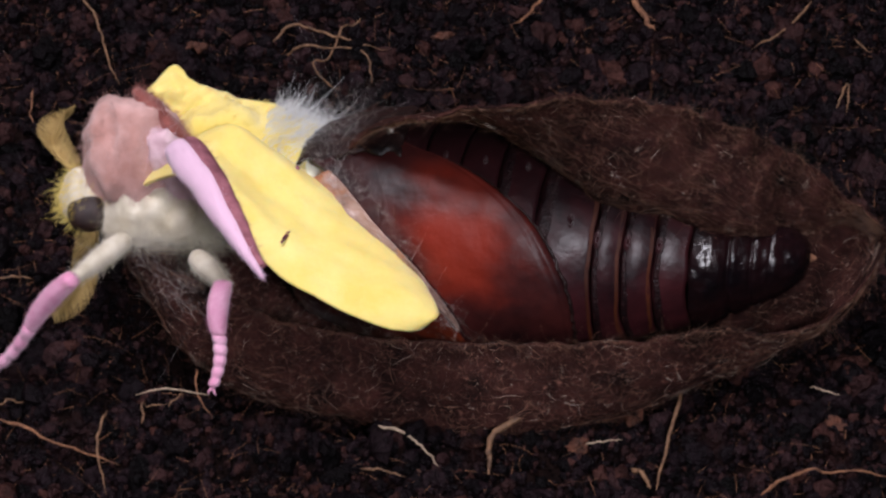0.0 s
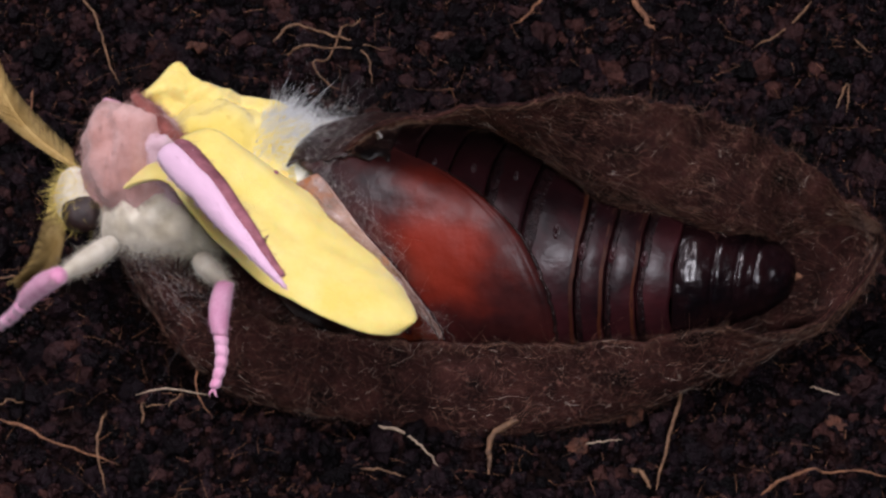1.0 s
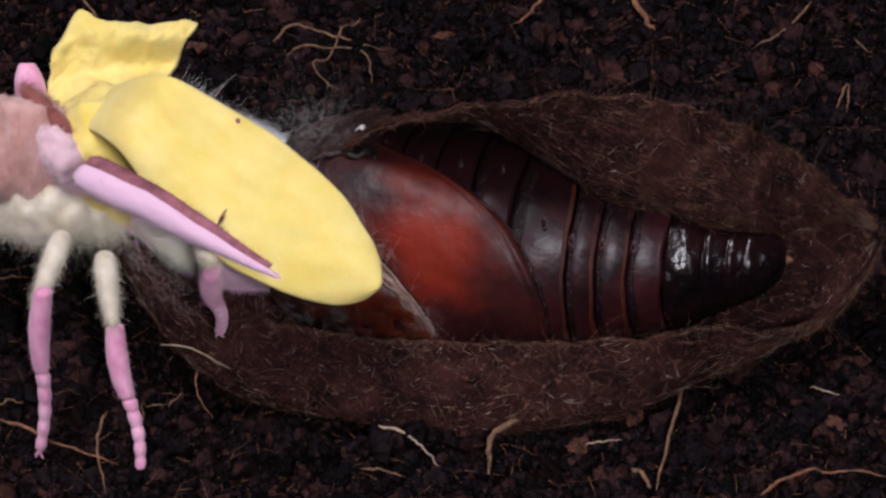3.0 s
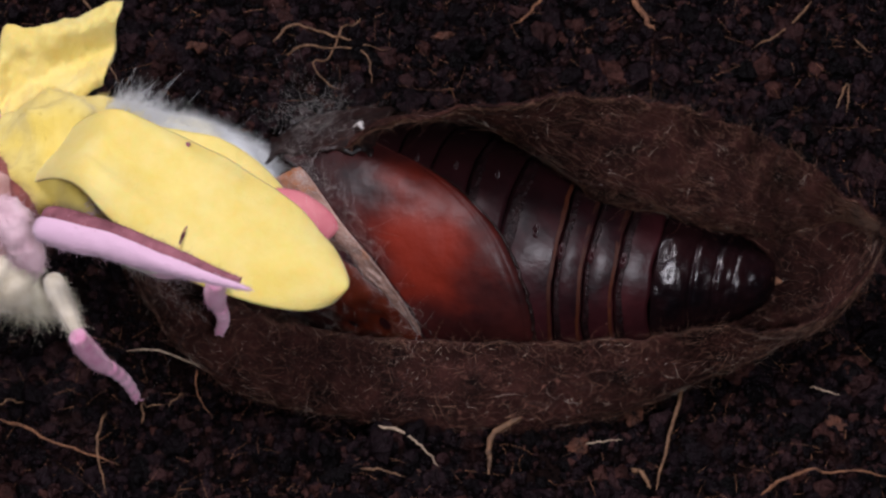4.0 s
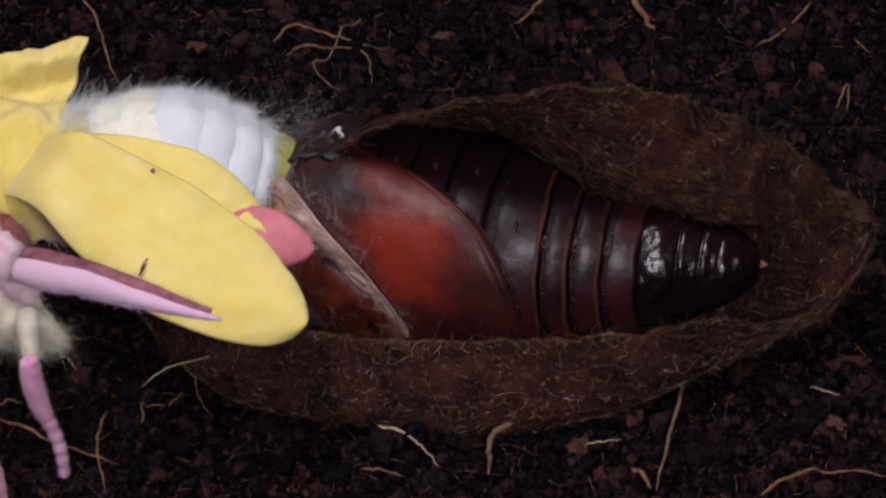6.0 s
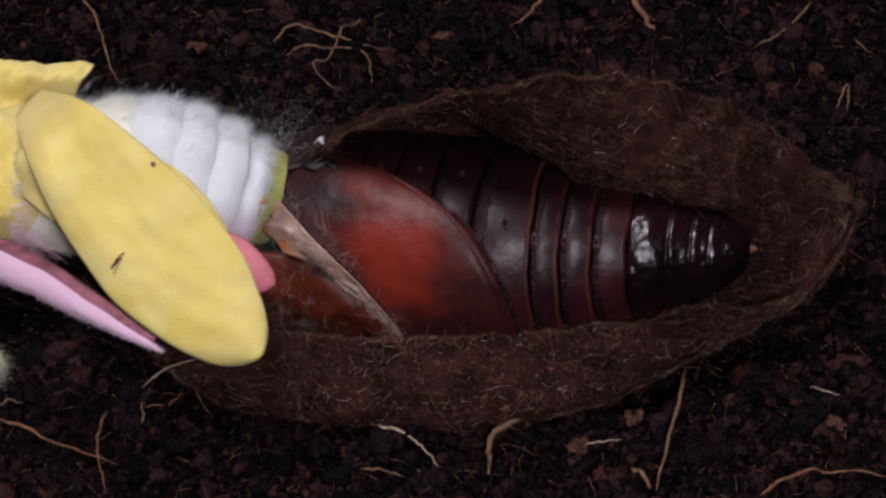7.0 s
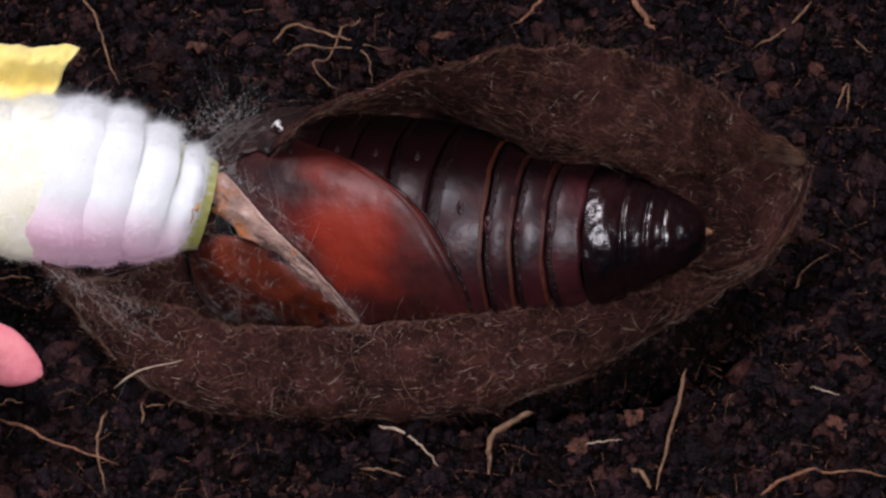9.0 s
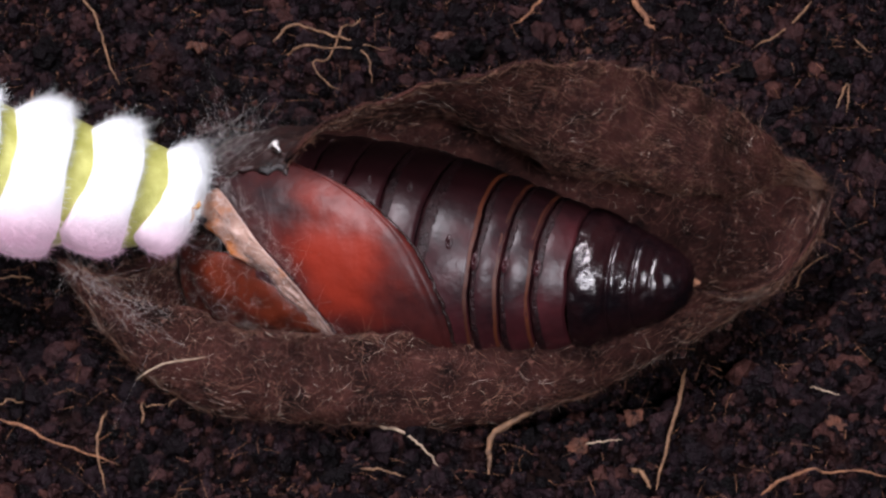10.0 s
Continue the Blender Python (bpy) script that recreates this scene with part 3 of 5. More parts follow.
    # silvery flake of skin at the back seam
    def flake(a, b):
        k = 0.4 * fractal((a * 3, b * 3, 2), 1.3, 3)
        return shell_point(-13.2 + 0.9 * a + 0.3 * b + k, 50 - 4 * a - 3 * b * b, 0.75 + 0.5 * math.sin(3.1 * a) + 0.4 * b + k)
    part("flake", mesh_from(*sheet(10, 6, flake, 0.06)), M_SHED, pupa, "silvery flake of shed skin")
    return pupa


# ---- moth ----
def fur_on(fn, count, length, width, lean_dir, seed, amin=0.0, amax=1.0, jitter=0.35):
    rng = np.random.RandomState(seed)
    base, way = [], []
    for k in range(count):
        a, b = amin + (amax - amin) * rng.rand(), rng.rand()
        p = np.array(fn(a, b))
        e = 0.01
        pa = np.array(fn(min(a + e, 1), b)) - np.array(fn(max(a - e, 0), b))
        pb = np.array(fn(a, (b + e) % 1)) - np.array(fn(a, (b - e) % 1))
        nrm = np.cross(pa, pb)
        nrm /= np.linalg.norm(nrm) + 1e-9
        if nrm.dot(p * (0.2, 1, 1)) < 0:
            nrm = -nrm
        base.append(p - nrm * 0.05)
        way.append(nrm * 0.55 + np.array(lean_dir) + rng.normal(0, jitter, 3))
    L = length * np.exp(rng.normal(0, 0.3, count))
    return hairs(base, way, L, width, rng.normal(0, 0.2, (count, 3)), 3)


def blob(length, ry, rz, power=1.0, lump=0.12, seed=0, bend=0.0):
    def fn(a, b):
        t = 2 * a - 1
        r = max(0.0, 1 - abs(t)**2.4)**0.5
        th = 6.283185 * b
        y, z = ry * r * math.sin(th), rz * r * math.cos(th)
        x = length * 0.5 * t
        k = 1 + lump * fractal((x + seed, y, z), 0.45, 3)
        return (x * k, y * k + bend * t * t, z * k)
    return fn


def wing_plate(length, width, crumple, seed, root=0.45, tip_power=2.2, fold=0.5):
    """A soft, not yet stretched wing: root at the origin, tip along x, leading edge towards -y."""
    def fn(a, b):
        x = length * a
        half = width * (root + (1 - root) * math.sin(math.pi * min(1, a * 0.92))**0.7) * max(0.0, 1 - max(0, (a - 0.55) / 0.45)**tip_power)**0.5
        low = -0.42 * width * math.sin(math.pi * min(1, a * 0.85)) * 0.25
        y = low + half * (1.45 * b - 0.45) * 0.72
        arch = 1.5 * math.sin(math.pi * b) - 0.5
        c = crumple * fractal((x + seed, y * 1.3, seed), 0.32, 3) + 0.5 * crumple * math.sin(2.2 * y + 0.4 * x) * max(0, 1 - a * 1.6)
        return (x, y + 0.3 * c, arch + c - 5.0 * max(0.0, 1 - a / 0.45)**2)
    return fn


LEADING = [(0, 1.8), (0.16, 0.3), (0.30, -1.3), (0.45, -2.5), (0.6, -3.4), (0.8, -3.3), (0.92, -2.6), (0.97, -1.9), (1, -1.2)]
TRAILING = [(0, 4.8), (0.17, 6.1), (0.4, 6.3), (0.6, 5.9), (0.8, 4.6), (0.92, 3.0), (0.97, 2.1), (1, 1.3)]


def build_wing_near(moth):
    def fn(a, b):
        x = 24.0 * a + 0.5 * math.sin(math.pi * b) * max(0, a - 0.9) * 10
        lo, hi = curve_at(LEADING, a)[0], curve_at(TRAILING, a)[0]
        y = lo + (hi - lo) * b
        pleat = 0.8 * math.sin(1.0 * y + 0.25 * x) * max(0.0, 1 - a * 1.35) + 0.024 * math.sin(3.4 * (y - lo) * (1.3 - 0.5 * a))
        c = 0.24 * fractal((x + 3, y * 1.2, 3), 0.22, 3) + pleat
        return (x, y + 0.2 * c, 1.0 * math.sin(math.pi * b)**0.8 - 0.3 + c - 9.0 * max(0.0, 1 - a / 0.24)**2)
    wing = part("near_forewing", mesh_from(*sheet(90, 60, fn, 0.35)), M_YELLOW, moth, "soft crumpled bright yellow forewing")

    def spot(a, b):
        x, y, z = fn(0.53, 0.235)
        th = 6.283 * b
        k = 1 + 0.7 * fractal((math.cos(th) * 2, math.sin(th) * 2, 4), 1.0, 2)
        return (x + 0.13 * a * k * math.cos(th), y + 0.80 * a * k * math.sin(th), z + 0.18 - 0.14 * a + 0.12 * math.sin(9 * a))
    part("eyespot", mesh_from(*sheet(6, 20, spot, 0, True)), M_COSTA_DARK, wing, "small crumpled brown eyespot")

    def dot(a, b):
        x, y, z = fn(0.44, 0.93)
        th = 6.283 * b
        return (x + 0.18 * a * math.cos(th), y + 0.20 * a * math.sin(th), z + 0.14 - 0.08 * a)
    part("dark_dot", mesh_from(*sheet(4, 14, dot, 0, True)), M_COSTA_DARK, wing, "tiny dark dot near the hind edge")
    return wing


def build_costa(moth):
    """The swollen leading edge: from its root at the origin along x, arched towards the wing."""
    def fn(a, b, size=1.0, up=0.0):
        th = 6.283185 * b
        r = size * cap(a) * (1.62 * math.sin(math.pi * (0.16 + 0.70 * a))**0.6 * (1 - 0.84 * a**1.3)) * (1 + 0.05 * math.sin(11 * a) + 0.10 * fractal((a * 6, math.cos(th), math.sin(th)), 0.8, 2))
        x = 17.2 * a
        return (x, 0.7 * math.sin(math.pi * a) + 1.4 * a**3 + up * (1 - 0.5 * a) + 0.9 * r * math.sin(th), 0.5 * math.sin(math.pi * a) + 0.85 * r * math.cos(th))
    edge = part("costa", mesh_from(*sheet(60, 22, fn, 0, True)), M_COSTA, moth, "fleshy pink leading edge of the forewing")
    part("fuzz", mesh_from(*fur_on(fn, 2200, 0.26, 0.015, (0.6, -0.2, 0.1), 77)), M_COSTA, edge, "powdery pink scales")
    dark = lambda a, b: fn(0.04 + 0.90 * a, b, 0.78, 0.78)
    part("costa_line", mesh_from(*sheet(50, 16, dark, 0, True)), M_COSTA_DARK, edge, "dark maroon line along the leading edge")
    part("line_fuzz", mesh_from(*fur_on(dark, 1200, 0.26, 0.015, (0.6, 0.2, 0.1), 78)), M_COSTA_DARK, edge, "powdery maroon scales")
    return edge


def build_wing_hind(moth):
    fn = wing_plate(17.0, 7.0, 0.35, 14.0)
    wing = part("near_hindwing", mesh_from(*sheet(60, 40, fn, 0.35)), M_YELLOW, moth, "folded yellow hindwing")

    def lobe(a, b):
        th = 6.283185 * b
        r = math.sin(math.pi * min(1, 0.12 + 0.88 * a))**0.6 * (1.0 if a < 0.97 else 0.8)
        x = 13.6 + 6.8 * a
        k = 1 + 0.08 * fractal((x, th, 0), 0.5, 2)
        return (x, -0.6 + 2.1 * r * math.sin(th) * k, 0.35 + 0.7 * r * math.cos(th) * k)
    part("tail", mesh_from(*sheet(40, 24, lobe, 0, True)), M_TAILPINK, wing, "short unexpanded dusky pink tail")

    def eye(a, b):
        th = 6.283 * b
        return (14.4 + 0.55 * a * math.cos(th), -1.8 + 0.6 * a * math.sin(th), 0.85 - 0.25 * a)
    part("eyespot", mesh_from(*sheet(6, 16, eye, 0, True)), M_EYE, wing, "dark eyespot")
    return wing


def build_wing_far(moth):
    def fn(a, b):
        x = 10.6 * a * (0.75 + 0.25 * b)
        y = 6.6 * (b - 0.42) * (1.0 - 0.35 * abs(a - 0.45)) + 0.9 * a + 1.7 * b * b * math.exp(-((a - 0.20) / 0.11)**2) - 0.8 * b * max(0.0, 1 - a / 0.16)
        ridge = 0.8 * math.sin(9 * b + 0.6 * a) * (0.6 + 0.4 * a)
        c = 0.6 * fractal((x + 30, y, 1), 0.45, 3)
        return (x + 0.5 * c + 0.6 * b, y + 0.4 * c, ridge + c - 1.2 * b)
    wing = part("far_forewing", mesh_from(*sheet(60, 44, fn, 0.35)), M_YELLOW_FAR, moth, "crumpled folded yellow forewing")

    def rod(a, b):
        th = 6.283185 * b
        r = 1.15 * math.sin(math.pi * (0.18 + 0.74 * a))**0.5
        return (-0.9 - 0.4 * a + r * math.cos(th), -2.2 + 3.6 * a, -0.6 + 0.9 * r * math.sin(th))
    part("costa", mesh_from(*sheet(30, 18, rod, 0, True)), M_PINK, wing, "curled magenta-pink leading edge")
    return wing


def build_body(moth):
    out = {}
    fn = blob(7.0, 4.2, 3.4, lump=0.2, seed=2)
    collar = part("collar", mesh_from(*sheet(40, 40, fn, 0, True)), M_COLLAR, moth, "dusty pink-brown furry collar")
    part("fur", mesh_from(*fur_on(fn, 4600, 0.6, 0.014, (0.35, -0.6, 0.0), 4)), M_COLLAR, collar)
    chest = blob(6.8, 2.3, 2.4, lump=0.25, seed=9)
    shift = np.array([1.4, -4.0, 0.2])
    cream = lambda a, b: tuple(np.array(chest(a, b)) + shift)
    part("chest", mesh_from(*sheet(30, 32, cream, 0, True)), M_CREAM, collar, "cream-white woolly chest")
    part("chest_fur", mesh_from(*fur_on(cream, 4600, 0.8, 0.0095, (0.2, -1.2, 0.1), 5, jitter=0.5)), M_CREAM, collar, "cream-white woolly hairs")
    base = blob(6.2, 1.35, 1.6, lump=0.3, seed=12)
    turn = Matrix.Rotation(radians(-62), 3, "Z")
    tegula = lambda a, b: tuple(turn @ Vector(base(a, b)) + Vector((2.9, -0.6, 2.2)))
    part("wing_base", mesh_from(*sheet(30, 26, tegula, 0, True)), M_BASE, collar, "pale pink swollen wing base")
    part("base_fur", mesh_from(*fur_on(tegula, 1500, 0.5, 0.018, (0.3, -0.6, 0.1), 15)), M_BASE, collar, "short pale pink fur")
    ridge = blob(6.0, 0.8, 1.2, lump=0.25, seed=41)
    tilted = Matrix.Rotation(radians(-48), 3, "Z")
    band = lambda a, b: tuple(tilted @ Vector(ridge(a, b)) + Vector((2.2, 2.5, 1.3)))
    part("collar_band", mesh_from(*sheet(26, 20, band, 0, True)), M_BAND, collar, "dark red-brown edge of the collar")
    part("band_fur", mesh_from(*fur_on(band, 900, 0.5, 0.018, (0.4, 0.3, 0.1), 16)), M_BAND, collar, "short red-brown fur")
    wool = blob(4.6, 1.35, 1.4, lump=0.45, seed=52)
    tilted_wool = Matrix.Rotation(radians(-14), 3, "Z")
    belly = lambda a, b: tuple(tilted_wool @ Vector(wool(a, b)) + Vector((4.0, -4.4, -0.3)))
    part("underside", mesh_from(*sheet(30, 30, belly, 0, True)), M_WOOL, collar, "dull cream-olive woolly underside")
    part("underside_fur", mesh_from(*fur_on(belly, 4600, 1.25, 0.0095, (0.5, -1.1, 0.1), 25, jitter=0.7)), M_WOOL, collar, "tangled dull cream hairs")
    out["collar"] = collar

    hd = blob(3.6, 1.9, 1.9, lump=0.2, seed=20)
    head = part("head", mesh_from(*sheet(26, 28, hd, 0, True)), M_CREAM, moth, "small cream-yellow head")
    part("fur", mesh_from(*fur_on(hd, 900, 0.8, 0.020, (-0.4, -0.3, 0.1), 6)), M_FUR_YELLOW, head)
    eb = blob(2.9, 1.4, 1.1, lump=0.03)
    part("eye", mesh_from(*sheet(24, 28, lambda a, b: tuple(np.array(eb(a, b)) + (0.3, -1.3, 1.2)), 0, True)), M_EYE, head, "large dark brown compound eye")
    out["head"] = head

    th = blob(12.5, 4.9, 4.2, lump=0.14, seed=31)
    thorax = part("thorax", mesh_from(*sheet(50, 48, th, 0, True)), M_THORAX, moth, "broad yellow furry thorax")
    part("fur", mesh_from(*fur_on(th, 3600, 0.42, 0.018, (1.0, 0.1, 0.05), 7)), M_FUR_YELLOW, thorax)
    part("white_fur", mesh_from(*fur_on(th, 3600, 1.8, 0.020, (0.9, 0.5, 0.1), 17, 0.60, 1.0, 0.5)), M_WHITE_HAIR, thorax, "long white hairs at the back of the thorax")
    out["thorax"] = thorax
    return out


def build_abdomen(moth):
    segs = []
    for k in range(7):
        big = [4.5, 5.1, 5.7, 6.0, 5.6, 4.8, 3.9][k]
        wide = [4.4, 4.4, 4.4, 4.2, 4.0, 3.6, 3.0][k]

        def ring(a, b, big=big, wide=wide, k=k):
            th = 6.283185 * b
            t = 2 * a - 1
            r = big * (0.76 + 0.26 * math.sin(math.pi * min(1, 0.04 + 0.74 * a))) * (1 if abs(t) < 0.93 else 1 - 0.55 * (abs(t) - 0.93) / 0.07)
            if k == 6 and t > 0:
                r *= max(0.05, 1 - t**3)**0.5
            wob = 1 + 0.05 * fractal((k * 5.0, 2 * math.sin(th), 2 * math.cos(th)), 0.9, 2)
            below = max(0.0, -math.sin(th))
            x = wide * (0.5 + 0.20 * below**1.5) * t + 0.55 * math.sin(th + 0.5) + 0.3 * math.cos(th) + 0.25 * fractal((k * 3.0, 1.5 * math.sin(th), 1.5 * math.cos(th)), 1.0, 2)
            return (x, r * math.sin(th) * wob, 0.94 * r * math.cos(th) * wob)

        seg = part("abdomen_segment", mesh_from(*sheet(22, 48, ring, 0, True)), M_WHITE if k > 2 else M_PALE if k > 0 else M_THORAX, moth,
                   "white furry abdomen ring, pink below" if k > 2 else "cream-yellow furry abdomen ring")

        def skin(a, b, big=big, wide=wide):
            th = 6.283185 * b
            return (wide * 0.5 - 0.4 + 3.8 * a + 0.25 * math.sin(th), 0.90 * big * math.sin(th) * (1 - 0.24 * a), 0.86 * big * math.cos(th) * (1 - 0.24 * a))
        if k < 6:
            part("membrane", mesh_from(*sheet(8, 40, skin, 0, True)), M_GREEN, seg, "olive-green stretched membrane")
        part("fur", mesh_from(*fur_on(ring, 5600, 0.40, 0.012, (0.9, 0.0, 0.0), 40 + k, 0.05, 0.97, 0.35)), M_WHITE_HAIR if k > 2 else M_PALE, seg)
        up = lambda a, b: ring(a, 0.12 + 0.26 * b)
        part("long_fur", mesh_from(*fur_on(up, 1100, 0.80, 0.0085, (1.1, 0.3, 0.0), 60 + k, 0.2, 0.97, 0.32)), M_WHITE_HAIR, seg, "longer white hairs along the back")
        if k == 6:
            def stain(a, b):
                th = 6.283 * b
                r = a * (0.7 + 0.3 * math.sin(3 * th))
                return (1.15 + 0.6 * r * math.cos(th), -0.4 + 1.1 * r * math.sin(th), 3.75 - 0.5 * a + 0.3 * math.sin(5 * th) * a)
            part("vent", mesh_from(*sheet(6, 20, stain, 0, True)), M_RUST, seg, "rust-orange stained tip")
        segs.append(seg)
    return segs


def build_leg(moth, name, thigh, shin, hairy):
    """thigh: from the hip along x; shin: from the foot along x up to the knee."""
    def upper(a, b):
        r = (0.92 - 0.42 * a) * math.sin(math.pi * (0.18 + 0.74 * a))**0.5 * cap(a)
        th = 6.283185 * b
        return (thigh * a, r * math.sin(th), r * math.cos(th))
    top = part("thigh", mesh_from(*sheet(20, 16, upper, 0, True)), M_CREAM, moth, "woolly cream-white upper leg")
    if hairy:
        part("fur", mesh_from(*fur_on(upper, 2200, 0.6, 0.009, (1.6, 0, 0), 70)), M_CREAM, top)

    def lower(a, b):
        th = 6.283185 * b
        x = shin * (0.5 + 0.54 * a)
        r = (0.42 + 0.34 * math.sin(math.pi * min(1, a * 0.8 + 0.05))**0.8) * cap(a)
        return (x, r * math.sin(th) + 0.25 * math.sin(3.1 * a), r * math.cos(th))
    low = part("shin", mesh_from(*sheet(36, 16, lower, 0, True)), M_PINK, moth, "dusty pink lower leg")
    part("fuzz", mesh_from(*fur_on(lower, 600, 0.25, 0.014, (-0.7, 0, 0), 71)), M_PINK, low, "powdery pink scales")

    def foot(a, b):
        th = 6.283185 * b
        x = shin * 0.53 * a
        knot = 0.09 * abs(math.sin(5 * math.pi * a))
        r = (0.30 + 0.17 * a + knot) * cap(a)
        return (x, r * math.sin(th) - 0.3 * math.sin(3.1 * a), r * math.cos(th))
    part("foot", mesh_from(*sheet(50, 12, foot, 0, True)), M_PINK, low, "pink jointed foot")
    claw, cf = merge(tube([(0.1, 0, 0), (-0.3, 0.25, 0.1), (-0.5, 0.2, 0.0)], [0.12, 0.08, 0.03], 6), tube([(0.1, 0, 0), (-0.35, -0.2, 0.1), (-0.5, -0.35, 0.0)], [0.12, 0.08, 0.03], 6))
    part("claw", mesh_from(claw, cf), M_PINK, low, "tiny paired claw")
    return top, low


def build_antenna(moth):
    bend = lambda t: (11.0 * t, 2.2 * math.sin(2.6 * t) - 1.2 * t, 0.5 * math.sin(3.1 * t))
    pts = [bend(k / 20) for k in range(21)]
    v, f = tube(pts, [0.24 - 0.16 * k / 20 for k in range(21)], 8)
    ant = part("antenna", mesh_from(v, f), M_ANTENNA, moth, "tan feathery antenna")
    rng = np.random.RandomState(3)
    base, way, L = [], [], []
    for k in range(150):
        t = 0.03 + 0.95 * k / 150
        for side in (-1, 1):
            base.append(bend(t))
            way.append((0.75, side * 0.62 + rng.normal(0, 0.03), 0.35 + rng.normal(0, 0.05)))
            L.append(1.75 * math.sin(math.pi * (0.12 + 0.84 * t))**0.6)
    part("plume", mesh_from(*hairs(base, way, np.array(L), 0.055, np.array([(0.15, 0, 0.05)] * len(base)), 3)), M_ANTENNA, ant, "comb of fine tan barbs")
    return ant


# ---- roots and straws on the soil ----
def lie(points, lift=0.5):
    """Smooth course on the soil through a few plan points."""
    pts = []
    n = len(points)
    st = [(i, *p) for i, p in enumerate(points)]
    for k in range((n - 1) * 8 + 1):
        q = curve_at(st, k / 8)
        x, y = q[0], q[1]
        z = ground_height(x, y) if math.hypot((x - 3) / 27.5, (y + 7.5) / 11) > 1.15 else 0.0
        x += 0.16 * fractal((k * 0.9, points[0][0], 0), 0.5, 2)
        y += 0.16 * fractal((k * 0.9, points[0][1], 5), 0.5, 2)
        pts.append((x, y, max(z, -0.6) + lift + (q[2] if len(q) > 2 else 0)))
    return pts


def root_fibre(points, radius, material, label, name="root_fibre", category="root", lift=1.35, seed=1, taper=0.5, branches=()):
    def strand(p, r):
        c = lie(p, lift)
        return tube(c, [0.82 * r * (1 - taper * k / len(c)) * min(1, 0.3 + 0.35 * k, 0.15 + 0.3 * (len(c) - 1 - k)) for k in range(len(c))], 7, 0.25, seed)
    pieces = [strand(points, radius)] + [strand(b, radius * 0.8) for b in branches]
    return tagged(part(name, mesh_from(*merge(*pieces)), material), label, category, "roots in the soil")


def bark_chip(x, y, length, width, turn, label, seed):
    """A jagged, slightly domed flake of bark."""
    c, q = math.cos(radians(turn)), math.sin(radians(turn))
    z0 = ground_height(x, y) + 0.55

    def top(a, b):
        th = 6.283185 * b
        r = a * (1 + 0.5 * fractal((2 * math.cos(th), 2 * math.sin(th), seed * 3.0), 1.1, 3))
        u, v = length * r * math.cos(th), width * r * math.sin(th)
        return (x + u * c - v * q, y + u * q + v * c, z0 + 0.35 * (1 - a * a) + 0.5 * fractal((u, v, seed), 1.2, 3))
    return tagged(part("bark_chip", mesh_from(*sheet(10, 26, top, 0.3, True)), M_CHIP), label, "bark", "bark chips in the soil")


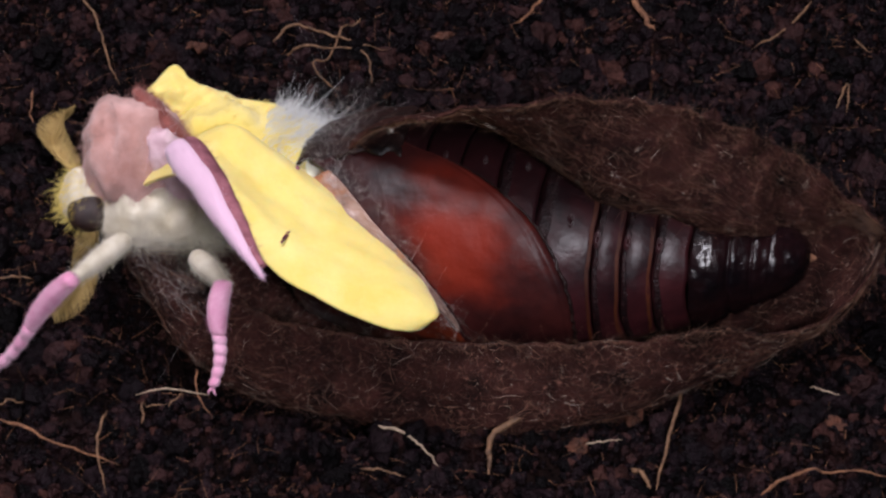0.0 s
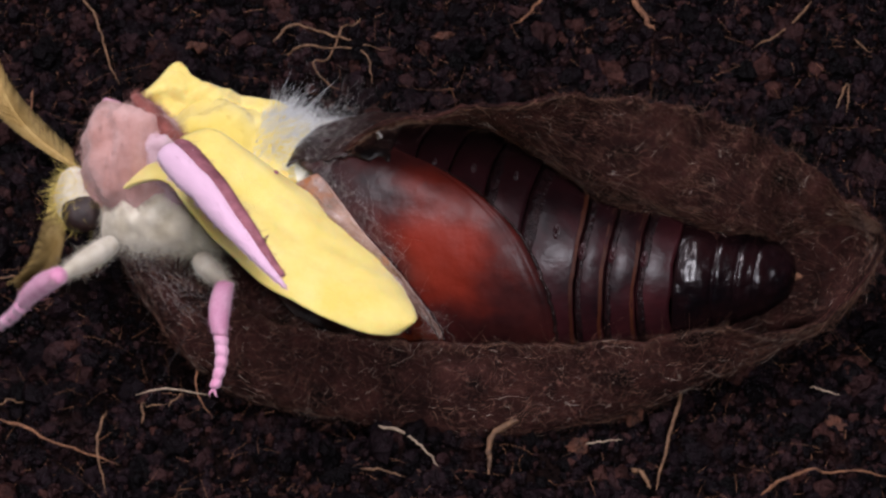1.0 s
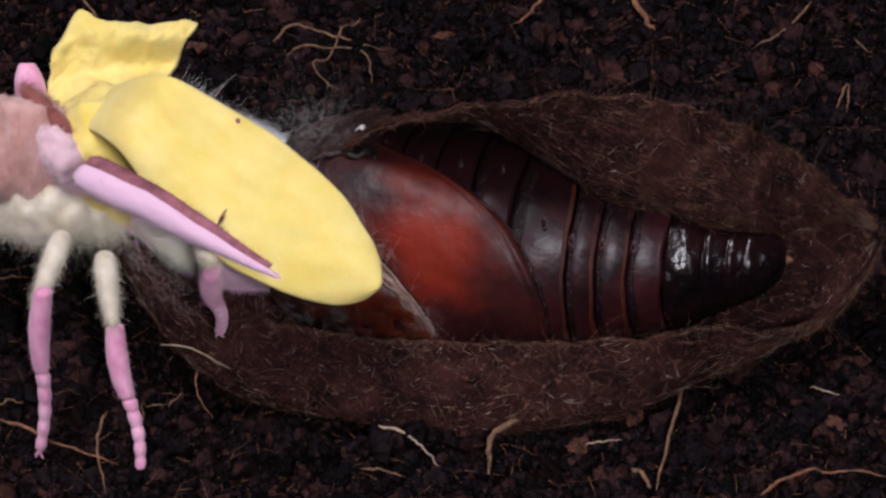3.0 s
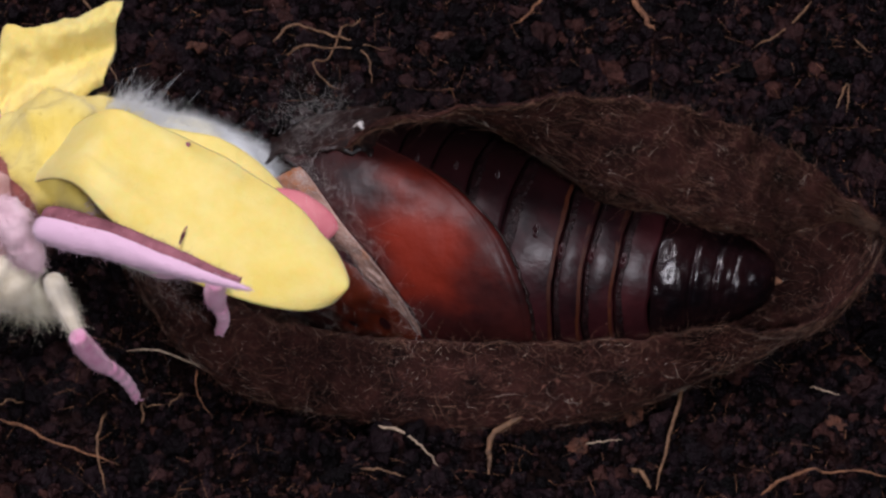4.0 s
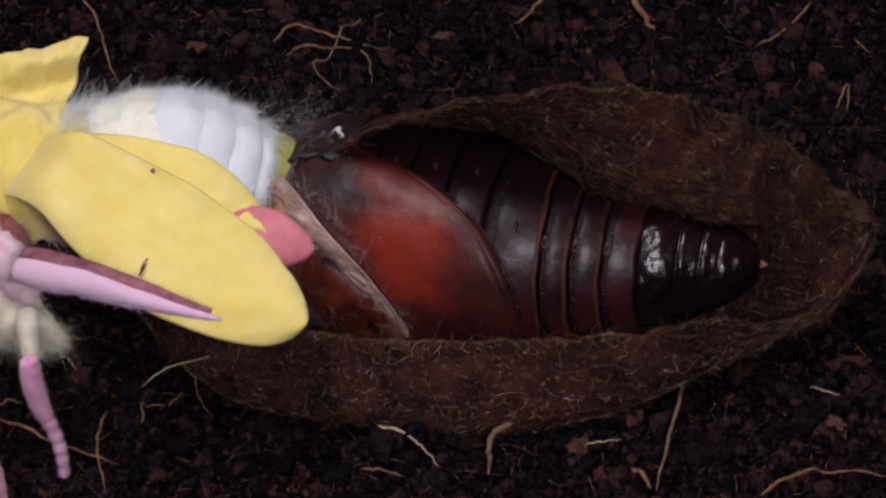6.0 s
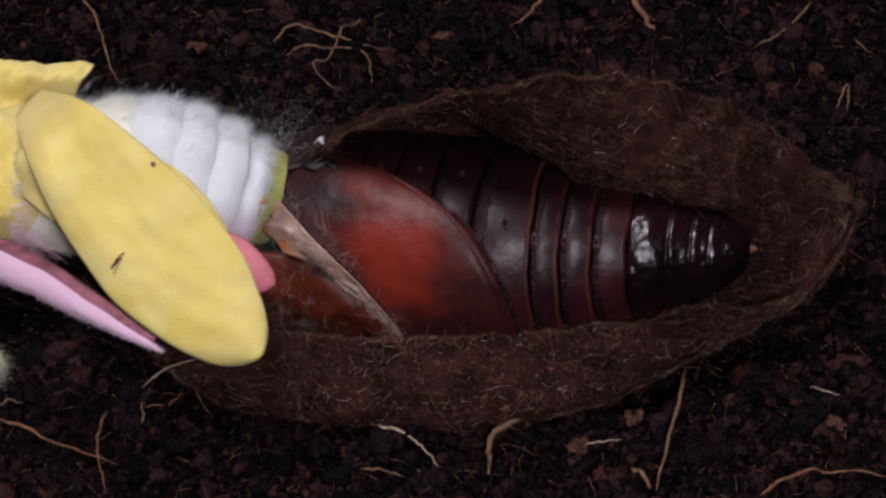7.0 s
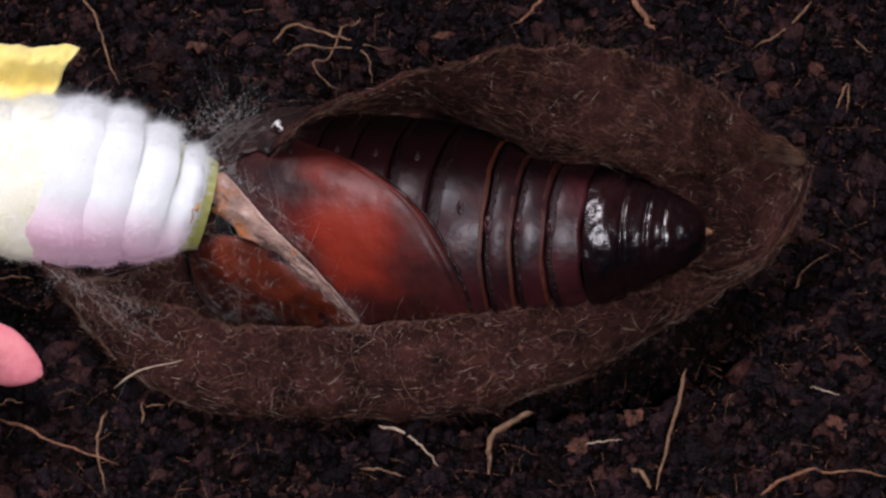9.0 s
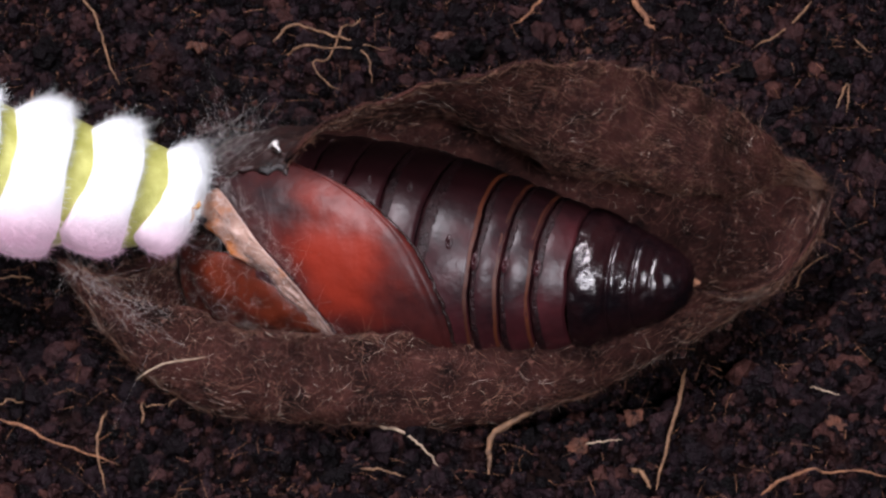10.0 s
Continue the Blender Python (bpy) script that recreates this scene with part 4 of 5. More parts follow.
def build_roots():
    root_fibre([(-29.91, 26.4), (-27.3, 22.65), (-26.26, 19.1), (-25.02, 15.79)], 0.14, M_ROOT, "thin tan root fibre lying on peat", seed=2)
    root_fibre([(-13.27, 20.62), (-11.68, 22.41), (-8.16, 20.44), (-6, 18.61), (-5.53, 16.09)], 0.16, M_ROOT, "branching tan root cluster on dark peat", seed=3,
               name="root_tangle", branches=[[(-12.34, 19.22), (-9.24, 18.98), (-4.16, 19.83)], [(-6.43, 22.9), (-7.92, 21.42), (-8.78, 18.19), (-10.02, 16.93), (-7.91, 14.89)]])
    root_fibre([(14.77, 26.21), (15.69, 23.4), (16.71, 21.24)], 0.34, M_BARK, "short thick red-brown root stub", name="root_stub", seed=4, taper=0.3)
    root_fibre([(29.25, 24.89), (26.99, 22.04), (23.96, 19.22)], 0.15, M_ROOT, "straight tan root fibre lying on peat", seed=5)
    root_fibre([(8.46, 26.21), (6.98, 23.89), (5.39, 21.79)], 0.17, M_BARK, "dull brown straw lying on peat", name="straw", seed=6)
    root_fibre([(-23.8, -15.59), (-24.31, -18.67), (-23.37, -23.06)], 0.16, M_ROOT, "orange-tan root fibre on the soil", seed=7)
    root_fibre([(-4.64, -17.44), (-2.76, -17.93), (-1.55, -19.27), (-0.32, -20.44)], 0.15, M_ROOT_PALE, "pale frayed straw on the soil", name="straw", seed=8)
    root_fibre([(6.46, -16.19), (4.64, -17.29), (3.35, -18.43), (3.24, -21.13)], 0.30, M_ROOT, "angled orange-brown bark fragment", name="bark_fragment", seed=9, taper=0.2)
    root_fibre([(9.99, -18.97), (11.39, -18.77), (12.68, -18.53)], 0.085, M_ROOT_PALE, "pale thread of root on the soil", seed=10)
    root_fibre([(17.41, -12.24), (16.26, -16.94), (14.71, -23.06)], 0.20, M_ROOT, "long straight tan straw on the soil", name="straw", seed=11, taper=0.3)
    root_fibre([(-5.78, -20.74), (-4.12, -20.88), (-2.69, -21.42)], 0.13, M_ROOT, "short orange root fibre on the soil", seed=12)
    root_fibre([(22.07, -23.06), (24.16, -21.37), (27.14, -21.13), (31.47, -21.42)], 0.17, M_BARK, "brown root fibre half in the soil", seed=13)
    root_fibre([(-19.46, -15.59), (-18.78, -14.78), (-18.31, -14.58)], 0.10, M_ROOT, "tiny tan straw on dark peat", name="straw", seed=14)
    root_fibre([(-32.93, -3.64), (-31.39, -3.21), (-30.04, -3.48)], 0.12, M_ROOT, "thin tan root fibre on the soil", seed=15)
    root_fibre([(-31.82, -15.79), (-30.73, -15.49), (-29.71, -15.08)], 0.13, M_ROOT, "thin tan root fibre on the soil", seed=16)
    root_fibre([(13.22, -20.93), (14.05, -21.9), (14.41, -22.87)], 0.24, M_ROOT, "short tan wood splinter", name="splinter", seed=17)
    root_fibre([(25.69, -4.92), (26.66, -2.99), (28.53, -1.47)], 0.10, M_ROOT, "curved tan root fibre on the soil", seed=18)
    root_fibre([(-31.64, -16.44), (-27.28, -18.43), (-22.56, -20.39)], 0.16, M_BARK, "dark brown root lying on the soil", seed=19)
    root_fibre([(-31.7, 15.49), (-31.65, 12.83), (-31.05, 10.78)], 0.10, M_BARK, "thin brown root fibre", seed=20)
    root_fibre([(26.1, -13.92), (27.28, -14.28), (28.13, -14.78)], 0.08, M_ROOT_PALE, "tiny pale straw on dark peat", name="straw", seed=21)
    root_fibre([(32.19, 20.32), (33.43, 19.22)], 0.10, M_ROOT, "tiny tan straw on dark peat", name="straw", seed=22)
    bark_chip(11.38, 19.83, 0.9, 0.42, 85, "upright red-brown chip of bark", 1)
    bark_chip(0.04, 21.54, 0.9, 0.40, 20, "small red-brown chip of bark", 2)
    bark_chip(27.47, -15.94, 1.3, 0.60, -25, "dull brown wood chip on the soil", 3)
    bark_chip(9.49, -18.43, 0.9, 0.65, 60, "reddish wood chip on the soil", 4)
    bark_chip(-19.14, 20.01, 0.9, 0.7, 10, "reddish crumb of bark on peat", 5)
    bark_chip(13.5, -15.69, 0.8, 0.6, 40, "reddish crumb of bark on peat", 6)
    root_fibre([(30.22, 13.42), (31.4, 16.09), (30.96, 12.83)], 0.12, M_ROOT, "bent tan root fibre on the soil", seed=35)
    root_fibre([(-21.16, -17.44), (-20.98, -15.69), (-19.46, -15.59)], 0.11, M_ROOT, "bent tan root fibre on the soil", seed=36)
    root_fibre([(-17.62, -12.24), (-17.41, -14.68), (-16.27, -16.69)], 0.09, M_BARK, "thin brown root fibre", seed=23)


# ---- movement ----
PATH_COLLAR = [
    (0, -22.17, 6.7, 9, 0), (0.5, -21.57, 6.7, 9, 0), (1, -22.29, 6.3, 9, 0), (1.5, -23.26, 7.39, 9, 5),
    (2, -28.51, 7.48, 10, 5), (2.5, -28.51, 8.28, 10, 8), (3.2, -30.72, 5.67, 10, 0), (4, -32.93, 2.25, 10, -8),
    (4.5, -30.52, 5.67, 10, -15), (5, -29.31, 4.46, 10, -5), (5.5, -31.32, 0.04, 10, 5), (6.2, -33.94, -0.36, 10, -10),
    (7, -36.75, -1.17, 10, -15), (7.5, -50.82, 0.84, 10, 0), (8, -51.63, 0.84, 10, 0), (8.5, -52.03, 0.84, 10, 0),
    (9, -45.19, 1.25, 10, 0), (9.5, -63.69, 4.46, 10, 0), (10, -60.47, 4.46, 10, 0),
]
PATH_HEAD = [
    (0, -25.72, 3.89, 8, 0), (0.5, -25.11, 3.69, 8, 0), (1, -26.13, 3.89, 8, 0), (1.5, -27.34, 5.72, 8, 0),
    (2, -32.27, 5.29, 9, 0), (2.5, -32.67, 5.69, 9, 0), (3.2, -34.89, 2.46, 9, 0), (4, -37.32, -1.17, 9, 0),
    (4.5, -34.89, 2.87, 9, 0), (5, -33.48, 2.46, 9, 0), (5.5, -35.7, -2.38, 9, 0), (6.2, -38.13, -3.19, 9, 0),
    (7, -41.36, -4, 9, 0), (7.5, -55.49, -1.17, 9, 0), (8, -56.3, -1.17, 9, 0), (8.5, -56.7, -1.17, 9, 0),
    (9, -49.84, -0.77, 9, 0), (9.5, -68.42, 2.46, 9, 0), (10, -65.19, 2.46, 9, 0),
]
PATH_THORAX = [
    (0, -14.76, 5.8, 5, -12), (0.5, -14.55, 5.8, 5, -12), (1, -15.17, 5.8, 5, -12), (1.5, -16.81, 6.21, 5, -12),
    (2, -21.08, 6.91, 9, -15), (2.5, -21.08, 7.31, 9, -15), (3.2, -23.59, 6.1, 9, -15), (4, -26.01, 6.1, 9, -12),
    (4.5, -23.99, 6.91, 9, -20), (5, -22.98, 6.91, 9, -15), (5.5, -26.41, 5.69, 9, -5), (6.2, -29.24, 5.29, 9, -8),
    (7, -31.66, 5.29, 9, -8), (7.5, -44.18, 5.69, 9, 0), (8, -44.79, 5.69, 9, 0), (8.5, -45.4, 5.69, 9, 0),
    (9, -38.13, 5.29, 9, 0), (9.5, -56.7, 7.51, 9, -5), (10, -53.07, 7.23, 9, -8),
]
TIP = [
    (0, 4.36, 0.04, 5), (0.5, 3.95, 0.04, 5), (1, 2.71, 0.25, 5), (1.5, 0.25, 0.25, 5),
    (2, -10.85, 2.18, 5), (2.5, -11.67, 2.18, 5), (3.2, -11.26, 0.86, 5), (4, -13.52, 1.4, 5),
    (4.5, -12.08, 1.07, 5), (5, -11.67, 1.56, 5), (5.5, -14.14, 3.95, 5), (6.2, -13.6, 4.45, 10.5),
    (7, -14.52, 3.85, 10.5), (7.5, -13.72, 4.25, 10.5), (8, -14.12, 3.85, 10.5), (8.5, -14.8, 3.85, 10.5),
    (9, -19.22, 3.45, 10.5), (9.5, -19.46, 3.65, 10.5), (10, -19.34, 3.57, 10.5),
]
PATH_FOREWING = [
    (0, -21.7, 7.3, 16, -30, 3, -44), (0.5, -22, 7.3, 16, -30, 3, -44), (1, -23.2, 7.0, 16, -30, 3, -44), (1.5, -23.3, 9.4, 16.5, -29, 3, -38),
    (2, -25.3, 9.59, 18.5, -27, 0, -6), (2.5, -24.8, 9.52, 18.5, -27, 0, -6), (3.2, -26.96, 7.89, 18.5, -26, 0, -14), (4, -29.4, 6.0, 18.5, -21, 0, -24),
    (4.5, -25.92, 6.8, 18.5, -31, 0, -10), (5, -26.07, 6.27, 18.5, -18, 0, -4), (5.5, -29.63, 2.0, 18.5, -8, 0, -22), (6.2, -31.72, 5.88, 18.5, -30, 0, -12),
    (7, -31.68, 7.78, 18.5, -38, 0, 0), (7.5, -34.74, 7.66, 18.5, -50, 0, 0), (8, -34.35, 10.79, 18.5, -68, 0, 0), (8.5, -39.42, 9.71, 18.5, -66, 0, 0),
    (9, -49.75, 5.34, 18.5, -40, 0, 0), (9.5, -58.92, 2.13, 18.5, -20, 0, 0), (10, -59.69, 2.13, 18.5, -20, 0, 0),
]
PATH_COSTA = [
    (0, -18.2, 7.0, 19.5, -60, 50), (0.5, -18.0, 7.0, 19.5, -58, 48), (1, -18.9, 6.8, 19.5, -53, 42), (1.5, -18.9, 6.8, 19.5, -46, 42),
    (2, -24.41, 6.97, 19.5, -36.16, 24.89), (2.5, -23.72, 7.16, 19.5, -36.94, 22.57), (3.2, -25.95, 4.08, 19.5, -28.12, 22.14), (4, -27.88, 1.66, 19.5, -20.99, 23.04),
    (4.5, -25.88, 3.43, 19.5, -37.34, 26.32), (5, -25.18, 3.2, 19.5, -26.49, 21.81), (5.5, -27.57, -0.85, 19.5, -14, 18), (6.2, -29.42, -1.12, 19.5, -22.33, 31.5),
    (7, -31.34, -0.35, 19.5, -31.29, 32.8), (7.5, -37.5, -3.04, 19.5, -33.18, 28.95), (8, -42.51, -3.81, 19.5, -33.18, 28.95), (8.5, -46.75, -3.81, 19.5, -33.18, 28.95),
    (9, -50.21, -3.81, 19.5, -27.41, 31.05), (9.5, -56.76, -2.27, 19.5, -27.41, 31.05), (10, -57.53, -2.27, 19.5, -27.41, 31.05),
]
PATH_HINDWING = [
    (0, -18.34, 7.51, 9, -33), (0.5, -18.13, 7.51, 9, -35), (1, -18.82, 7.71, 9, -37), (1.5, -20.56, 8.12, 9, -30),
    (2, -23.48, 8.74, 13.8, -26), (2.5, -23.48, 8.66, 13.8, -26), (3.2, -25.06, 7.15, 13.8, -20), (4, -27.23, 5.57, 13.8, -10),
    (4.5, -24.86, 5.97, 13.8, -19), (5, -25.06, 6.76, 13.8, -14), (5.5, -27.23, 4.78, 13.8, -8), (6.2, -28.53, 5.32, 16, -17),
    (7, -30.23, 5.8, 17, -22), (7.5, -34.98, 2.13, 13.8, -20), (8, -40.87, 1.62, 13.8, -24), (8.5, -44.82, 2.02, 13.8, -24),
    (9, -46.33, 0.04, 13.8, -24), (9.5, -56.68, 0.83, 13.8, -24), (10, -57.87, 0.83, 13.8, -24),
]
PATH_FARWING = [
    (0, -23.29, 8.96, 6, -14), (0.5, -23.7, 9.37, 6, -12), (1, -23.08, 9.17, 6, -14), (1.5, -22.88, 11.25, 6, -18),
    (2, -27.99, 11.5, 6, -8), (2.5, -27.75, 12.11, 6, -7), (3.2, -29.63, 11.91, 6, 8), (4, -32.35, 10.43, 7, 20),
    (4.5, -29.96, 11.09, 6, -2), (5, -28.61, 11.91, 6, 12), (5.5, -34.13, 8.64, 6, 20), (6.2, -35.36, 9.04, 6, 10),
    (7, -36.59, 9.45, 6, 0), (7.5, -39.86, 9.86, 6, 0), (8, -38.63, 11.09, 6, 8), (8.5, -39.66, 9.86, 6, 5),
    (9, -37.61, 10.68, 6, 0), (9.5, -43.54, 10.27, 6, 0), (10, -44.36, 9.86, 6, 0),
]
PATH_STRAW = [
    (0, -19, -10.16, 13, -4), (0.5, -19, -10.16, 13, -4), (1, -19, -10.16, 13, -4), (1.5, -19, -10.16, 13, -4),
    (2, -18.76, -9.86, 13.5, -6), (2.5, -16.23, -7.37, 14.5, -26), (3.2, -17.89, -7.45, 14.5, -22), (4, -19.46, -7.53, 14.5, -16),
    (4.5, -19.11, -8.65, 14, 24), (5, -18.72, -8.53, 14, 22), (5.5, -18.72, -8.53, 14, 20), (6.2, -18.72, -8.45, 14, 20),
    (7, -18.72, -8.45, 14, 22), (7.5, -18.64, -8.25, 14, 25), (8, -17.89, -7.33, 14.5, 34), (8.5, -18.48, -7.84, 14.5, 28),
    (9, -20.61, -8.65, 14, 18), (9.5, -18.92, -8.25, 14, 14), (10, -19.03, -8.25, 14, 14),
]
PATH_COCOON = [
    (0, 5.35, 1.07, 0, -0.90, 2.0, 2.6), (0.5, 5.28, 0.74, 0, -0.61, 1.8, 1.2), (1, 5.15, 0.85, 0, -0.52, 1.4, 1.8), (1.5, 4.91, 0.73, 0, -0.33, 0.3, 1.0),
    (2, 4.90, 1.40, 0, -0.60, 0.7, 3.2), (2.5, 4.77, 0.86, 0, -0.28, 0.1, 1.3), (4, 5.14, 1.13, 0, -0.49, 1.8, 2.5), (4.5, 4.98, 0.59, 0, -0.36, 0.9, 0.5),
    (5, 4.79, 0.42, 0, 0.00, 0.0, 0.0), (5.5, 4.78, 0.52, 0, 0.03, -0.0, 0.3), (7, 2.75, 1.02, 0, 3.23, -3.7, -0.5), (7.5, 3.61, 0.80, 0, 1.81, -2.9, -0.5),
    (8, 2.94, 1.26, 0, 2.80, -3.6, 0.3), (8.5, 2.25, 1.00, 0, 3.54, -4.0, -0.7), (9, -0.59, 1.71, 0, 6.89, -6.6, -2.3), (9.5, 0.82, 0.95, 0, 4.71, -5.2, -2.3),
    (10, 0.76, 0.91, 0, 4.75, -5.3, -2.4),
]
PATH_PUPA = [
    (0, 8.93, 1.28, 9.0, -6.4, 13.9, -0.2), (0.5, 8.83, 1.18, 9.0, -6.9, 14.9, -0.2), (1, 7.99, 0.51, 9.0, -8.2, 14.5, -0.2), (1.5, 8.08, 2.16, 9.0, -7.8, 14.2, 0.6),
    (2, 8.10, 2.41, 9.0, -7.3, 14.5, 0.5), (2.5, 7.78, 1.80, 9.0, -5.1, 14.8, 0.4), (4, 6.69, 0.59, 9.0, -9.7, 15.4, 0.1), (4.5, 6.93, 0.62, 9.0, -8.1, 15.3, 0.2),
    (5, 6.98, 1.02, 9.0, -7.7, 14.5, 0.2), (5.5, 6.38, 0.82, 9.0, -8.1, 15.6, -0.1), (7, 4.74, 0.81, 9.0, -2.7, 15.9, -2.5), (7.5, 5.36, 0.20, 9.0, -8.9, 16.1, -1.4),
    (8, 4.89, 0.13, 9.0, -6.8, 16.7, -1.8), (8.5, 4.37, -0.05, 9.0, -9.1, 16.8, -1.6), (9, 1.74, 2.06, 9.0, -2.9, 17.3, -1.3), (9.5, 1.59, 0.29, 9.0, -5.2, 17.4, -1.6),
    (10, 1.13, -0.23, 9.0, -7.3, 18.9, 0.1),
]
ANTENNA_NEAR = [
    (0, -25, 4.28, 9, -111.8, -26.17), (0.5, -24.88, 4.16, 9, -109.42, -16.63), (1, -26.82, 4.89, 9, -123.69, -36.75), (1.5, -28.23, 5.69, 9, -202.31, -38.68),
    (2, -33.28, 4.89, 9, -121.43, -38.62), (2.5, -33.68, 5.29, 9, -136.97, -40.54), (3.2, -35.7, 2.46, 9, -146.31, -36.75), (4, -38.13, -1.17, 9, -153.43, -41.81),
    (4.5, -35.7, 2.87, 9, -156.04, -43.15), (5, -34.49, 2.46, 9, -150.95, -40.3), (5.5, -36.91, -2.38, 9, -149.53, -43.07), (6.2, -39.34, -3.19, 9, -157.17, -40.22),
    (7, -42.57, -4, 9, -156.04, -43.15), (7.5, -47.82, -1.58, 9, -158.2, -37.08), (8, -49.03, -1.58, 9, -158.2, -37.08), (8.5, -49.03, -1.58, 9, -158.2, -37.08),
    (9, -44.99, -0.77, 9, -158.2, -37.08), (9.5, -56.3, 2.06, 9, -162.47, -42.44), (10, -57.92, 2.46, 9, -159.78, -41.41),
]
ANTENNA_FAR = [
    (0, -26.44, 5.34, 7, 105.26, -62), (0.5, -25.91, 5.75, 7, 116.11, -62), (1, -26.32, 5.75, 7, 123.63, -0), (1.5, -27.95, 6.73, 8, 110.96, -21.25),
    (2, -34.39, 6.15, 7, 117.76, -37.32), (2.5, -34.8, 6.56, 7, 125.84, -34.68), (3.2, -36.43, 3.71, 7, 138.58, -32.89), (4, -38.87, 0.04, 7, 140.53, -35.35),
    (4.5, -36.43, 4.12, 7, 140.53, -35.35), (5, -35.2, 3.71, 7, 138.58, -32.89), (5.5, -37.65, -1.18, 7, 138.81, -38.06), (6.2, -40.09, -2, 7, 142.13, -32.37),
    (7, -43.35, -2.81, 7, 142.59, -37.57), (7.5, -48.65, -0.37, 7, 147.72, -33.66), (8, -49.87, -0.37, 7, 147.72, -33.66), (8.5, -49.87, -0.37, 7, 147.72, -33.66),
    (9, -45.8, 0.45, 7, 147.72, -33.66), (9.5, -57.21, 3.3, 7, 148.57, -38.62), (10, -58.84, 3.71, 7, 148.57, -38.62),
]
THIGH_A = [
    (0, -22.48, 0.84, 10, -135, 25.85), (0.5, -21.87, 0.84, 10, -108.23, 35.55), (1, -23.28, 0.44, 10, -139.76, 39.28), (1.5, -24.08, 1.65, 10, -161.57, 0),
    (2, -23.18, 0.44, 11, -121.61, 0), (2.5, -25.78, 1.64, 11, -129.81, 44.76), (3.2, -27.78, 0.44, 11, -100.89, 0), (4, -31.38, -1.56, 11, -104.04, 0),
    (4.5, -29.38, 0.04, 11, -92.39, 0), (5, -27.98, -0.36, 11, -105.26, 0), (5.5, -29.18, -4.36, 11, -82.23, 0), (6.2, -32.98, -4.76, 11, -101.31, 22.01),
    (7, -36.19, -4.76, 11, -101.31, 22.01), (7.5, -44.19, -3.96, 11, -95.71, 23.99), (8, -46.59, -3.96, 11, -95.71, 23.99), (8.5, -47.39, -3.96, 11, -95.71, 23.99),
    (9, -44.19, -3.16, 11, -95.71, 23.99), (9.5, -51.4, -0.76, 11, -95.71, 23.99), (10, -53, -0.36, 11, -95.71, 23.99),
]
SHIN_A = [
    (0, -32.62, -8.88, 8, 44.17, 40.32), (0.5, -29.59, -14.32, 13, 59.92, 0), (1, -32.82, -5.84, 8, 31.22, 52.92), (1.5, -34.8, -0.37, 7, 5.71, 61.9),
    (2, -30.51, -15.91, 13, 68.69, 18.93), (2.5, -32.13, -10.41, 10, 66.37, 35.05), (3.2, -28.72, -16.23, 13, 89.01, 24.99), (4, -33.63, -14.31, 12, 81.47, 50.8),
    (4.5, -28.12, -17.73, 14, 94.68, 0), (5, -29.44, -13.25, 13, 86.54, 47.69), (5.5, -26.02, -18.32, 14, 102.65, 38.31), (6.2, -32.54, -17.34, 14, 95.19, 46.34),
    (7, -37.05, -16.23, 13, 86.99, 53.52), (7.5, -44.59, -15.83, 13, 87.14, 51.26), (8, -46.97, -15.83, 13, 87.14, 51.26), (8.5, -47.76, -15.83, 13, 87.14, 51.26),
    (9, -44.59, -15.04, 13, 87.14, 51.26), (9.5, -51.73, -14.24, 13, 87.61, 41.35), (10, -53.32, -14.24, 13, 87.71, 38.57),
]
THIGH_B = [
    (0, -18.82, 4.6, 3, 0, -51.94), (0.5, -18.82, 4.6, 3, 0, -51.94), (1, -18.82, 4.6, 3, 0, -51.94), (1.5, -20.07, 5.02, 3, -6.34, -51.67),
    (2, -23.18, 0.44, 11, -107.1, -21.31), (2.5, -23.18, 0.44, 11, -84.29, -0), (3.2, -24.98, -0.76, 11, -74.74, -38.65), (4, -27.46, -1.95, 12, -55.01, -33.27),
    (4.5, -26.86, -1.16, 12, -90, -51.94), (5, -24.87, -0.76, 12, -79.8, -45.9), (5.5, -26.06, -4.54, 12, -49.09, -47.17), (6.2, -30.45, -4.34, 12, -84.29, -46.5),
    (7, -35.23, -4.74, 12, -95.71, -46.5), (7.5, -42.99, -3.96, 11, -84.29, -46.5), (8, -45.39, -3.96, 11, -84.29, -46.5), (8.5, -46.19, -3.96, 11, -84.29, -46.5),
    (9, -42.99, -3.16, 11, -84.29, -46.5), (9.5, -50.2, -0.76, 11, -84.29, -46.5), (10, -51.8, -0.36, 11, -84.29, -46.5),
]
SHIN_B = [
    (0, -9.29, 4.6, 3, 180, 57.42), (0.5, -9.29, 4.6, 3, 180, 57.42), (1, -9.29, 4.6, 3, 180, 57.42), (1.5, -10.53, 4.6, 3, 180, 57.42),
    (2, -27.06, -14.51, 12, 76.24, 14.03), (2.5, -21.17, -16.63, 14, 96.1, 0), (3.2, -21.98, -14.64, 13, 99.46, 20.64), (4, -21.7, -10.61, 11, 123.58, 57.62),
    (4.5, -27.02, -11.6, 12, 88.67, 48.57), (5, -21.9, -14.84, 13, 102.43, 15.22), (5.5, -20.49, -10.93, 11, 132.51, 62), (6.2, -29.38, -17.34, 14, 92.49, 27.69),
    (7, -35.07, -16.62, 13, 92.86, 39.63), (7.5, -42.61, -15.83, 13, 87.14, 39.63), (8, -44.99, -15.83, 13, 87.14, 39.63), (8.5, -45.78, -15.83, 13, 87.14, 39.63),
    (9, -42.61, -15.04, 13, 87.14, 39.63), (9.5, -49.75, -14.24, 13, 87.61, 22.5), (10, -51.33, -14.24, 13, 87.71, 15.78),
]
